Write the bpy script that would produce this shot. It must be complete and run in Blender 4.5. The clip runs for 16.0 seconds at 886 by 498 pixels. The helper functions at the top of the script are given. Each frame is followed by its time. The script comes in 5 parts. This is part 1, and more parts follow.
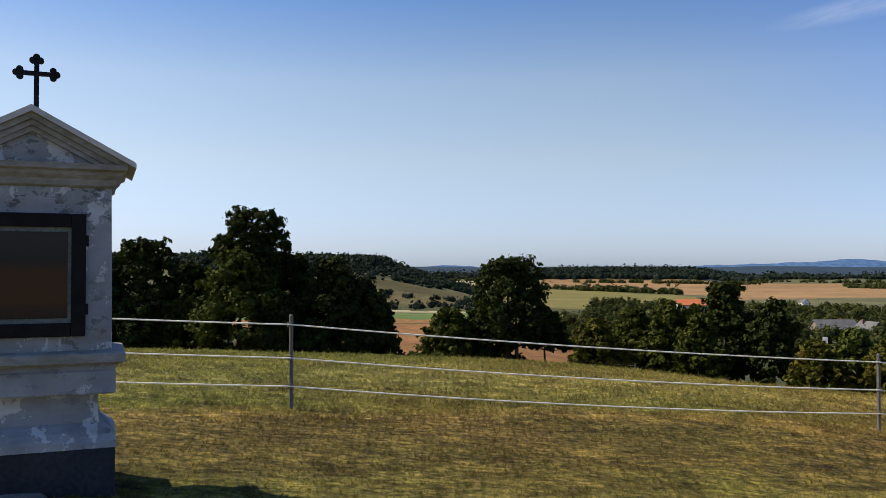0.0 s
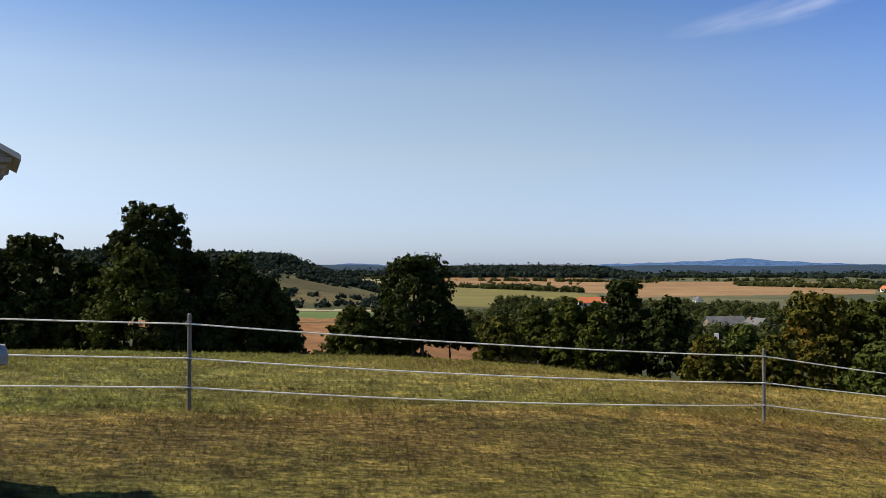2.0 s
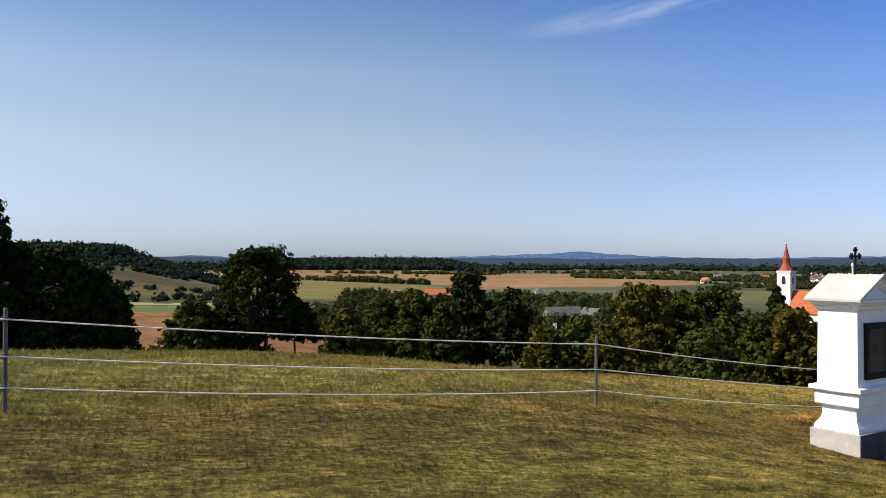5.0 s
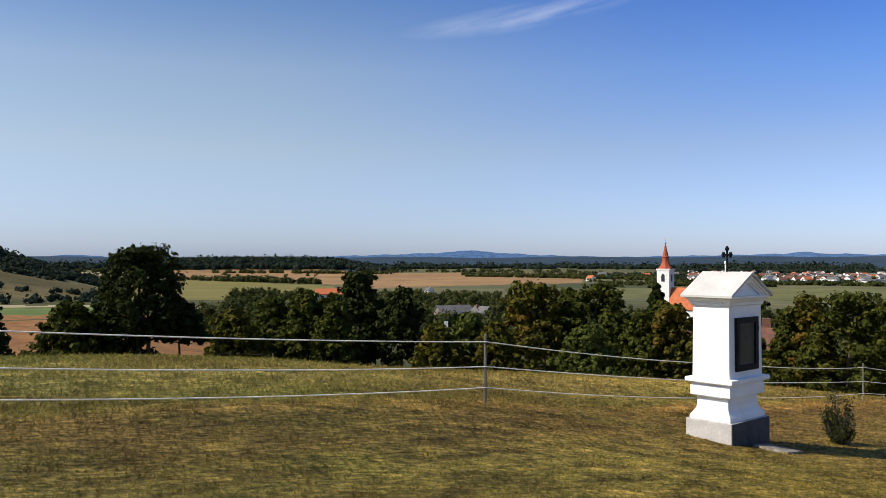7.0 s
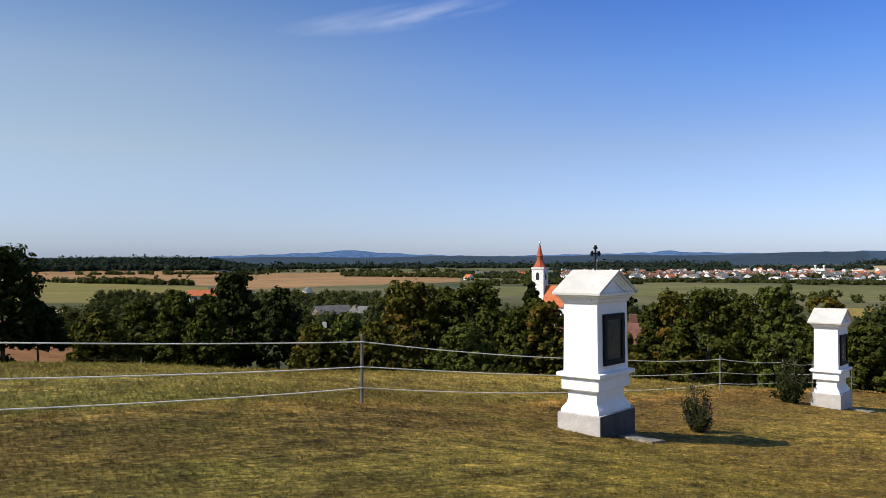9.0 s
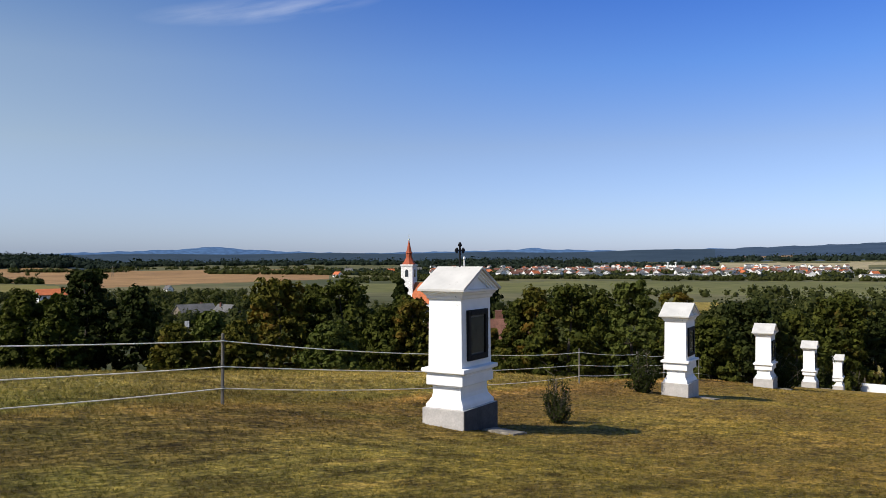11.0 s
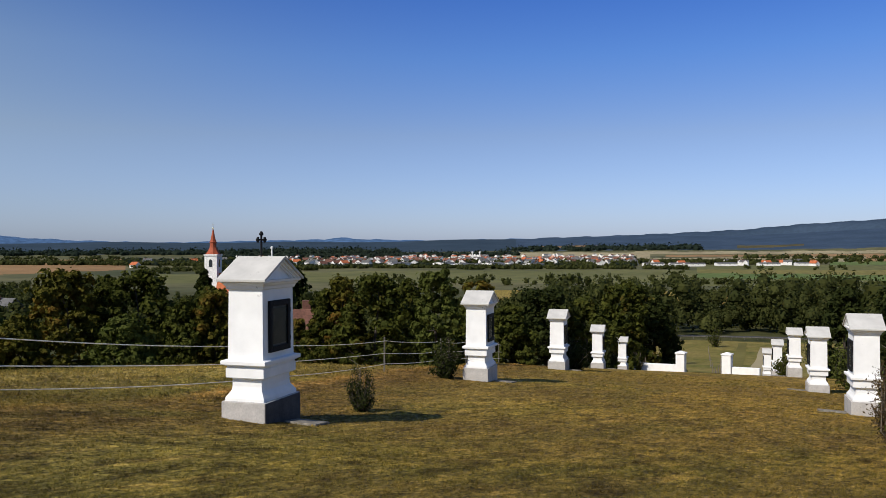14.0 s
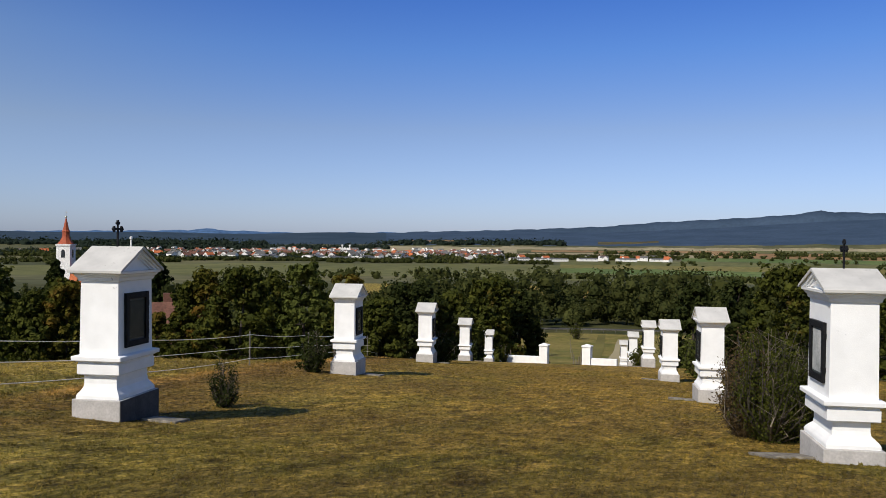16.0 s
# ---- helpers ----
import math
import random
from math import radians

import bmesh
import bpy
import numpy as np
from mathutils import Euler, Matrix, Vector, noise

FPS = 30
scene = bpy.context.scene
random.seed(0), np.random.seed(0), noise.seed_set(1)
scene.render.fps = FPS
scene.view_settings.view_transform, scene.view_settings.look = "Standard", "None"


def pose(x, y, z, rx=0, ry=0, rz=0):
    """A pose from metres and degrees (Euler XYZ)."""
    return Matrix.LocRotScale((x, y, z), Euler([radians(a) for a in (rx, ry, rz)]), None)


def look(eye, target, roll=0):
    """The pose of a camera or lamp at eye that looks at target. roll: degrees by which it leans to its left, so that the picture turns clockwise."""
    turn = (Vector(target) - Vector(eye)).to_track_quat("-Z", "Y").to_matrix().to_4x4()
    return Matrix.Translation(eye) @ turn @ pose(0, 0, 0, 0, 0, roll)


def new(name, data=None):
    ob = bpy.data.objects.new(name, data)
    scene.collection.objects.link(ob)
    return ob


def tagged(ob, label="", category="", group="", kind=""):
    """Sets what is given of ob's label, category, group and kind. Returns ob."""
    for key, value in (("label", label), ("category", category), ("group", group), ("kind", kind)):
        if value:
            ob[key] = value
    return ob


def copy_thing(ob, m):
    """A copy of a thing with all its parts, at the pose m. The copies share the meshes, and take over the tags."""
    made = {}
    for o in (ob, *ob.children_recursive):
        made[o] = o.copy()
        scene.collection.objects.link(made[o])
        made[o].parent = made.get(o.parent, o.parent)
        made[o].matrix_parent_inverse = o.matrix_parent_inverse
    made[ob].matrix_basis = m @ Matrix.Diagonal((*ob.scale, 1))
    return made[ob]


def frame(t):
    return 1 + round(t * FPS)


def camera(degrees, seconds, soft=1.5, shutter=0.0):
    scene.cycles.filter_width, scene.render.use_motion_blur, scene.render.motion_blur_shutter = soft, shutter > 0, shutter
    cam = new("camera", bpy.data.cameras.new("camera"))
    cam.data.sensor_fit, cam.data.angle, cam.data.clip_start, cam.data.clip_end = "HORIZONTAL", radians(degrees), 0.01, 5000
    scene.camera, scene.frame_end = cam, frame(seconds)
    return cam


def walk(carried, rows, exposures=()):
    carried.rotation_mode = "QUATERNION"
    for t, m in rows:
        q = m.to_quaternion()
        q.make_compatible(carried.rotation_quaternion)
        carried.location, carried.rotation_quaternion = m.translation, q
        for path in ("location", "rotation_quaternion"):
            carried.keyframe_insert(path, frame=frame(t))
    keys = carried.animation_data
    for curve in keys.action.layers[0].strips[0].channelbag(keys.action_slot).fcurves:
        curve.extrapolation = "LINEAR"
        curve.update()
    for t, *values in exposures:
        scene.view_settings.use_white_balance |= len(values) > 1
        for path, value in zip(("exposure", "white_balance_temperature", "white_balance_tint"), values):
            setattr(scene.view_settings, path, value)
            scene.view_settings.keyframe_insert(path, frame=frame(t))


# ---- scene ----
# seconds, stops, kelvin, tint
EXPOSURES = ((0.0, 0.66, 6850, 10), (4.0, 0.64, 6850, 10), (7.0, 0.56, 6700, 10), (9.0, 0.54, 6650, 10), (11.5, 0.32, 6500, 10), (12.0, 0.19, 6500, 10), (12.5, 0.19, 6500, 10), (13.0, 0.23, 6500, 10), (13.5, 0.14, 6500, 10), (15.0, 0.10, 6520, 10), (16.0, 0.11, 6550, 10))
cam = camera(56.25, 16.0, 0.62)
EYE = 1.57
# seconds, eye (from the first eye), yaw, pitch, roll
ROWS = [
    (0.0, -0.000, 0.000, -0.000, -0.00, 1.41, 0.05),
    (0.5, 0.007, 0.001, -0.002, -1.63, 1.42, 0.03),
    (1.0, 0.013, 0.003, -0.003, -3.17, 1.41, 0.04),
    (1.5, 0.019, 0.009, -0.003, -4.78, 1.34, 0.05),
    (2.0, 0.026, 0.014, -0.003, -6.46, 1.29, -0.05),
    (2.5, 0.031, 0.017, -0.006, -8.21, 1.27, -0.11),
    (3.0, 0.032, 0.023, -0.007, -10.06, 1.26, -0.14),
    (3.5, 0.037, 0.022, -0.008, -11.95, 1.12, -0.20),
    (4.0, 0.054, 0.041, -0.012, -13.74, 0.98, -0.15),
    (6.5, 0.083, 0.055, -0.014, -22.33, 0.71, -0.16),
    (7.0, 0.094, 0.053, -0.012, -24.47, 0.73, -0.03),
    (7.5, 0.105, 0.056, -0.014, -26.53, 0.74, 0.02),
    (8.0, 0.119, 0.062, -0.012, -28.74, 0.75, 0.08),
    (8.5, 0.132, 0.057, -0.012, -30.70, 0.75, 0.16),
    (9.0, 0.140, 0.046, -0.012, -32.82, 0.69, 0.23),
    (11.5, 0.221, 0.004, -0.019, -43.85, 0.42, 0.19),
    (12.0, 0.229, -0.040, -0.013, -45.59, 0.38, 0.20),
    (12.5, 0.252, -0.070, -0.017, -47.15, 0.27, 0.24),
    (13.0, 0.266, -0.068, -0.014, -49.85, 0.06, 0.28),
    (13.5, 0.276, -0.057, -0.013, -52.75, -0.16, 0.19),
    (14.0, 0.280, -0.058, -0.020, -54.96, -0.30, 0.12),
    (14.5, 0.288, -0.060, -0.021, -56.72, -0.40, -0.03),
    (15.0, 0.296, -0.063, -0.025, -58.76, -0.49, -0.17),
    (15.5, 0.314, -0.060, -0.023, -61.18, -0.59, -0.45),
    (16.0, 0.325, -0.054, -0.028, -63.91, -0.71, -0.65),
]
walk(cam, [(t, pose(x, y, EYE + z, 90 + pitch, roll, yaw)) for t, x, y, z, yaw, pitch, roll in ROWS], EXPOSURES)
# ---- light ----
SUN_AZ, SUN_EL = 76.5, 42.0   # degrees to the left of the first view, above the horizon


def heading(az):
    """Unit vector in plan, az degrees to the left of +y."""
    return -math.sin(radians(az)), math.cos(radians(az))


sun = new("sun", bpy.data.lights.new("sun", "SUN"))
sun.data.energy, sun.data.angle, sun.data.color = 4.3, radians(0.53), (1.0, 0.93, 0.82)
sx, sy = heading(SUN_AZ)
sun.matrix_world = look((0, 0, 60), (-sx * 60, -sy * 60, 60 - 60 * math.tan(radians(SUN_EL))))

world = bpy.data.worlds.new("sky")
scene.world = world
world.use_nodes = True
wn, wl = world.node_tree.nodes, world.node_tree.links
wn.clear()
sky = wn.new("ShaderNodeTexSky")
sky.sky_type, sky.sun_disc = "NISHITA", False
sky.sun_elevation, sky.sun_rotation = radians(SUN_EL), radians(-SUN_AZ)
sky.altitude, sky.air_density, sky.dust_density, sky.ozone_density = 200, 1.0, 0.6, 2.5
coord = wn.new("ShaderNodeTexCoord")
# a thin wisp of cirrus: noise stretched along the wind, kept to one part of the sky
cm = wn.new("ShaderNodeMapping")
cm.inputs["Rotation"].default_value = (0, 0, radians(29.6))
wl.new(coord.outputs["Generated"], cm.inputs["Vector"])
sep = wn.new("ShaderNodeSeparateXYZ")
wl.new(cm.outputs["Vector"], sep.inputs[0])


def wmath(op, a, b=None, c=None, clamp=False):
    n = wn.new("ShaderNodeMath")
    n.operation, n.use_clamp = op, clamp
    for i, v in enumerate((a, b, c)):
        if v is None:
            continue
        if isinstance(v, (int, float)):
            n.inputs[i].default_value = v
        else:
            wl.new(v, n.inputs[i])
    return n.outputs[0]


cn = wn.new("ShaderNodeTexNoise")
cs = wn.new("ShaderNodeMapping")
cs.inputs["Scale"].default_value = (9, 1, 60)
cj = wn.new("ShaderNodeCombineXYZ")
wl.new(sep.outputs[0], cj.inputs[0])
wl.new(wmath("SUBTRACT", sep.outputs[2], wmath("MULTIPLY", sep.outputs[0], 0.20)), cj.inputs[2])
wl.new(cj.outputs[0], cs.inputs["Vector"])
wl.new(cs.outputs["Vector"], cn.inputs["Vector"])
cn.inputs["Scale"].default_value, cn.inputs["Detail"].default_value = 1.0, 6.0
dx = wmath("DIVIDE", sep.outputs[0], 0.14)
rise = wmath("SUBTRACT", sep.outputs[2], wmath("MULTIPLY", sep.outputs[0], 0.13))
dz = wmath("DIVIDE", wmath("SUBTRACT", rise, 0.280), 0.016)
blob = wmath("SUBTRACT", 1.0, wmath("ADD", wmath("MULTIPLY", dx, dx), wmath("MULTIPLY", dz, dz)), clamp=True)
ahead = wmath("GREATER_THAN", sep.outputs[1], 0.0)
streak = wmath("MULTIPLY", wmath("SUBTRACT", cn.outputs[0], 0.36, clamp=True), 2.6, clamp=True)
wisp = wmath("MULTIPLY", wmath("MULTIPLY", blob, streak), wmath("MULTIPLY", ahead, 0.36))
tint = wn.new("ShaderNodeMix")
tint.data_type, tint.blend_type = "RGBA", "MULTIPLY"
tint.inputs[0].default_value = 1.0
wl.new(sky.outputs[0], tint.inputs[6])
sepw = wn.new("ShaderNodeSeparateXYZ")
wl.new(coord.outputs["Generated"], sepw.inputs[0])


def air(stops):
    """Tint of the clear air by height."""
    n = wn.new("ShaderNodeValToRGB")
    while len(n.color_ramp.elements) < len(stops):
        n.color_ramp.elements.new(0.5)
    for e, (where, c_) in zip(n.color_ramp.elements, stops):
        e.position, e.color = where, (*c_, 1)
    wl.new(sepw.outputs[2], n.inputs[0])
    return n.outputs[0]


# paler towards the sun's side, deeper blue away from it
side_a = air(((0.0, (0.64, 0.80, 1.34)), (0.13, (1.11, 1.01, 1.02)), (0.22, (1.14, 1.06, 1.05)), (0.32, (0.60, 0.80, 1.06))))
side_b = air(((0.0, (0.80, 0.94, 1.50)), (0.13, (0.80, 0.84, 1.12)), (0.22, (0.52, 0.78, 1.30)), (0.32, (0.29, 0.60, 1.33))))
away = heading(-80)
turn_to = wn.new("ShaderNodeVectorMath")
turn_to.operation = "DOT_PRODUCT"
turn_to.inputs[1].default_value = (away[0], away[1], 0)
wl.new(coord.outputs["Generated"], turn_to.inputs[0])
span = wn.new("ShaderNodeMapRange")
span.interpolation_type = "SMOOTHSTEP"
span.inputs["From Min"].default_value, span.inputs["From Max"].default_value = 0.32, 0.97
wl.new(turn_to.outputs["Value"], span.inputs["Value"])
lift = wn.new("ShaderNodeMix")
lift.data_type = "RGBA"
wl.new(span.outputs[0], lift.inputs[0])
wl.new(side_a, lift.inputs[6])
wl.new(side_b, lift.inputs[7])
wl.new(lift.outputs[2], tint.inputs[7])
mixc = wn.new("ShaderNodeMix")
mixc.data_type = "RGBA"
wl.new(wisp, mixc.inputs[0])
wl.new(tint.outputs[2], mixc.inputs[6])
mixc.inputs[7].default_value = (7.5, 7.8, 8.6, 1)
bg = wn.new("ShaderNodeBackground")
bg.inputs["Strength"].default_value = 0.085
wl.new(mixc.outputs[2], bg.inputs["Color"])
wout = wn.new("ShaderNodeOutputWorld")
wl.new(bg.outputs[0], wout.inputs[0])
# ---- materials ----
ROW_U, ROW_V = (0.955, 0.296), (-0.296, 0.955)   # along and across the avenue of shrines

def shader(name, build, rough=0.8, metal=0.0, spec=0.3):
    m = bpy.data.materials.new(name)
    m.use_nodes = True
    nodes, links = m.node_tree.nodes, m.node_tree.links
    b = nodes["Principled BSDF"]
    b.inputs["Roughness"].default_value, b.inputs["Metallic"].default_value = rough, metal
    b.inputs["Specular IOR Level"].default_value = spec
    build(nodes, links, b)
    return m


def noise_at(nodes, links, scale, detail=5.0, stretch=(1, 1, 1), turn=0.0, source="Object", rough=0.55):
    tc, mp, nz = nodes.new("ShaderNodeTexCoord"), nodes.new("ShaderNodeMapping"), nodes.new("ShaderNodeTexNoise")
    mp.inputs["Scale"].default_value, mp.inputs["Rotation"].default_value = stretch, (0, 0, radians(turn))
    nz.inputs["Scale"].default_value, nz.inputs["Detail"].default_value, nz.inputs["Roughness"].default_value = scale, detail, rough
    links.new(tc.outputs[source], mp.inputs[0])
    links.new(mp.outputs[0], nz.inputs["Vector"])
    return nz.outputs[0]


def ramp(nodes, links, fac, stops):
    r = nodes.new("ShaderNodeValToRGB")
    while len(r.color_ramp.elements) < len(stops):
        r.color_ramp.elements.new(0.5)
    for e, (p, c) in zip(r.color_ramp.elements, stops):
        e.position, e.color = p, (*c, 1)
    links.new(fac, r.inputs[0])
    return r.outputs[0]


def blend(nodes, links, fac, a, b, mode="MIX"):
    n = nodes.new("ShaderNodeMix")
    n.data_type, n.blend_type = "RGBA", mode
    for i, v in ((0, fac), (6, a), (7, b)):
        if isinstance(v, (int, float)):
            n.inputs[i].default_value = v
        elif isinstance(v, tuple):
            n.inputs[i].default_value = (*v, 1)
        else:
            links.new(v, n.inputs[i])
    return n.outputs[2]


def bump(nodes, links, b, height, strength, distance):
    n = nodes.new("ShaderNodeBump")
    n.inputs["Strength"].default_value, n.inputs["Distance"].default_value = strength, distance
    links.new(height, n.inputs["Height"])
    links.new(n.outputs[0], b.inputs["Normal"])


def mottled(name, low, high, scale, rough=0.8, metal=0.0, relief=0.3, depth=0.01, stretch=(1, 1, 1), turn=0.0, fine=9.0, spec=0.3, grain=0.55):
    """Two colours in patches, with finer grain over them."""
    def build(n, l, b):
        big = noise_at(n, l, scale, 4, stretch, turn)
        small = noise_at(n, l, scale * fine, 6, stretch, turn)
        c = ramp(n, l, big, [(0.32, low), (0.68, high)])
        c = blend(n, l, grain, c, ramp(n, l, small, [(0.3, (0.45, 0.45, 0.45)), (0.7, (1.5, 1.5, 1.5))]), "MULTIPLY")
        l.new(c, b.inputs["Base Color"])
        bump(n, l, b, small, relief, depth)
    return shader(name, build, rough, metal, spec)


def whitewash(n, l, b):
    base = ramp(n, l, noise_at(n, l, 2.5, 6), [(0.3, (0.76, 0.76, 0.75)), (0.7, (0.86, 0.86, 0.85))])
    flake = noise_at(n, l, 6.5, 9, (1, 1, 0.8), rough=0.62)
    mask = ramp(n, l, flake, [(0.67, (0, 0, 0)), (0.70, (1, 1, 1))])
    where = ramp(n, l, noise_at(n, l, 1.3, 2), [(0.46, (0, 0, 0)), (0.62, (1, 1, 1))])
    gone = blend(n, l, 1.0, mask, where, "MULTIPLY")
    c = blend(n, l, gone, base, (0.45, 0.45, 0.45))
    l.new(c, b.inputs["Base Color"])
    bump(n, l, b, blend(n, l, 0.5, flake, noise_at(n, l, 60, 4)), 0.35, 0.012)


def peeling(n, l, b):
    base = ramp(n, l, noise_at(n, l, 3.0, 6), [(0.3, (0.22, 0.235, 0.26)), (0.7, (0.36, 0.375, 0.40))])
    coat = ramp(n, l, noise_at(n, l, 4.2, 9, (1, 1, 0.7), rough=0.68), [(0.555, (0, 0, 0)), (0.57, (1, 1, 1))])
    c = blend(n, l, coat, base, (0.52, 0.54, 0.57))
    flake = noise_at(n, l, 8.0, 10, (1, 1, 1.6), rough=0.7)
    mask = ramp(n, l, flake, [(0.555, (0, 0, 0)), (0.575, (1, 1, 1))])
    where = ramp(n, l, noise_at(n, l, 1.6, 3, (1, 1, 1.5)), [(0.44, (0, 0, 0)), (0.58, (1, 1, 1))])
    gone = blend(n, l, 1.0, mask, where, "MULTIPLY")
    c = blend(n, l, gone, c, (0.13, 0.132, 0.135))
    stain = ramp(n, l, noise_at(n, l, 1.7, 5, (1.2, 1.2, 3)), [(0.45, (1, 1, 1)), (0.75, (0.66, 0.60, 0.48))])
    l.new(blend(n, l, 0.8, c, stain, "MULTIPLY"), b.inputs["Base Color"])
    bump(n, l, b, blend(n, l, 0.5, flake, coat), 0.7, 0.015)


def lichened(n, l, b):
    """Pale roof slab with grey weathering and small dark lichen spots."""
    base = ramp(n, l, noise_at(n, l, 2.2, 6), [(0.32, (0.44, 0.43, 0.405)), (0.68, (0.56, 0.545, 0.51))])
    spot = ramp(n, l, noise_at(n, l, 11.0, 6, rough=0.7), [(0.60, (0, 0, 0)), (0.66, (1, 1, 1))])
    where = ramp(n, l, noise_at(n, l, 1.2, 3), [(0.50, (0, 0, 0)), (0.68, (0.85, 0.85, 0.85))])
    c = blend(n, l, blend(n, l, 1.0, spot, where, "MULTIPLY"), base, (0.13, 0.115, 0.085))
    l.new(c, b.inputs["Base Color"])
    bump(n, l, b, noise_at(n, l, 30, 5), 0.2, 0.01)


def leaves(name, dark, light, autumn=None, share=0.0):
    def build(n, l, b):
        geo = n.new("ShaderNodeNewGeometry")
        c = ramp(n, l, geo.outputs["Random Per Island"], [(0.0, tuple(0.8 * p + 0.2 * q for p, q in zip(dark, light))), (0.75, tuple(v * 0.85 for v in light)), (1.0, tuple(v * 1.1 for v in light))])
        if autumn:
            patch = ramp(n, l, noise_at(n, l, 0.45, 3), [(0.62 - share, (0, 0, 0)), (0.78 - share, (1, 1, 1))])
            c = blend(n, l, patch, c, blend(n, l, geo.outputs["Random Per Island"], autumn, light))
        l.new(c, b.inputs["Base Color"])
        tr = n.new("ShaderNodeBsdfTranslucent")
        l.new(blend(n, l, 1.0, c, (1.2, 1.5, 0.5), "MULTIPLY"), tr.inputs["Color"])
        mx = n.new("ShaderNodeMixShader")
        mx.inputs[0].default_value = 0.15
        l.new(b.outputs[0], mx.inputs[1])
        l.new(tr.outputs[0], mx.inputs[2])
        l.new(mx.outputs[0], n["Material Output"].inputs[0])
    return shader(name, build, 0.75, 0.0, 0.05)


def turf_colour(n, l):
    """Mown dry grass: bands along the rows, straw patches, greener patches, bare brown thatch."""
    tc, dot = n.new("ShaderNodeTexCoord"), n.new("ShaderNodeVectorMath")
    dot.operation = "DOT_PRODUCT"
    dot.inputs[1].default_value = (ROW_V[0] / 20, ROW_V[1] / 20, 0)
    l.new(tc.outputs["Object"], dot.inputs[0])
    wave = n.new("ShaderNodeMath")
    wave.operation = "MULTIPLY_ADD"
    wave.inputs[1].default_value = 0.10
    l.new(noise_at(n, l, 0.35, 4), wave.inputs[0])
    l.new(dot.outputs["Value"], wave.inputs[2])
    band = ramp(n, l, wave.outputs[0], [(0.10, (0.175, 0.140, 0.040)), (0.27, (0.180, 0.150, 0.042)), (0.36, (0.195, 0.168, 0.052)), (0.44, (0.135, 0.104, 0.036)), (0.525, (0.122, 0.088, 0.032)),
                                    (0.555, (0.30, 0.205, 0.080)), (0.59, (0.155, 0.150, 0.045)), (0.72, (0.255, 0.225, 0.085)), (0.92, (0.170, 0.165, 0.050))])
    patch = noise_at(n, l, 0.42, 6, (0.45, 1, 1), -17.0, rough=0.6)
    c = blend(n, l, ramp(n, l, patch, [(0.47, (0, 0, 0)), (0.64, (0.65, 0.65, 0.65))]), band, (0.094, 0.096, 0.024))
    streak = noise_at(n, l, 1.3, 8, (0.30, 1.3, 1), -14.0, rough=0.72)
    c = blend(n, l, ramp(n, l, streak, [(0.54, (0, 0, 0)), (0.68, (0.62, 0.62, 0.62))]), c, (0.35, 0.260, 0.092))
    dark = noise_at(n, l, 1.3, 6, (0.4, 1, 1), -20.0, rough=0.65)
    c = blend(n, l, ramp(n, l, dark, [(0.55, (0, 0, 0)), (0.72, (0.85, 0.85, 0.85))]), c, (0.070, 0.050, 0.018))
    along = n.new("ShaderNodeVectorMath")      # drier and browner down the avenue
    along.operation = "DOT_PRODUCT"
    along.inputs[1].default_value = (ROW_U[0] / 30, ROW_U[1] / 30, 0)
    l.new(tc.outputs["Object"], along.inputs[0])
    c = blend(n, l, 1.0, c, ramp(n, l, along.outputs["Value"], [(0.05, (0.98, 1.02, 0.88)), (0.35, (1.22, 1.08, 0.88)), (0.8, (1.62, 1.32, 1.00))]), "MULTIPLY")
    clump = noise_at(n, l, 2.6, 7, (0.6, 1, 1), -17.0, rough=0.7)
    c = blend(n, l, 1.0, c, ramp(n, l, clump, [(0.36, (0.40, 0.38, 0.38)), (0.5, (1.0, 1.0, 1.0)), (0.66, (1.75, 1.66, 1.55))]), "MULTIPLY")
    rust = noise_at(n, l, 0.16, 4)
    return blend(n, l, ramp(n, l, rust, [(0.42, (0, 0, 0)), (0.64, (0.55, 0.55, 0.55))]), c, (0.165, 0.104, 0.031))


def turf(n, l, b):
    grain = noise_at(n, l, 11.0, 8, (0.6, 1, 1), -17.0, rough=0.75)
    c = blend(n, l, 0.9, turf_colour(n, l), ramp(n, l, grain, [(0.38, (0.16, 0.16, 0.15)), (0.50, (0.9, 0.92, 0.86)), (0.62, (1.95, 1.85, 1.6))]), "MULTIPLY")
    l.new(c, b.inputs["Base Color"])
    bump(n, l, b, blend(n, l, 0.55, grain, noise_at(n, l, 2.6, 7, (0.6, 1, 1), -17.0, rough=0.7)), 1.0, 0.14)


def blades(n, l, b):
    geo = n.new("ShaderNodeNewGeometry")
    one = ramp(n, l, geo.outputs["Random Per Island"], [(0.0, (0.58, 0.64, 0.50)), (0.55, (1.0, 1.05, 0.85)), (0.85, (1.3, 1.28, 1.08)), (1.0, (1.65, 1.55, 1.35))])
    c = blend(n, l, 1.0, turf_colour(n, l), one, "MULTIPLY")
    l.new(c, b.inputs["Base Color"])
    tr, mx = n.new("ShaderNodeBsdfTranslucent"), n.new("ShaderNodeMixShader")
    l.new(c, tr.inputs["Color"])
    mx.inputs[0].default_value = 0.45
    l.new(b.outputs[0], mx.inputs[1])
    l.new(tr.outputs[0], mx.inputs[2])
    l.new(mx.outputs[0], n["Material Output"].inputs[0])


def window_dark(n, l, b):
    b.inputs["Base Color"].default_value = (0.03, 0.035, 0.04, 1)


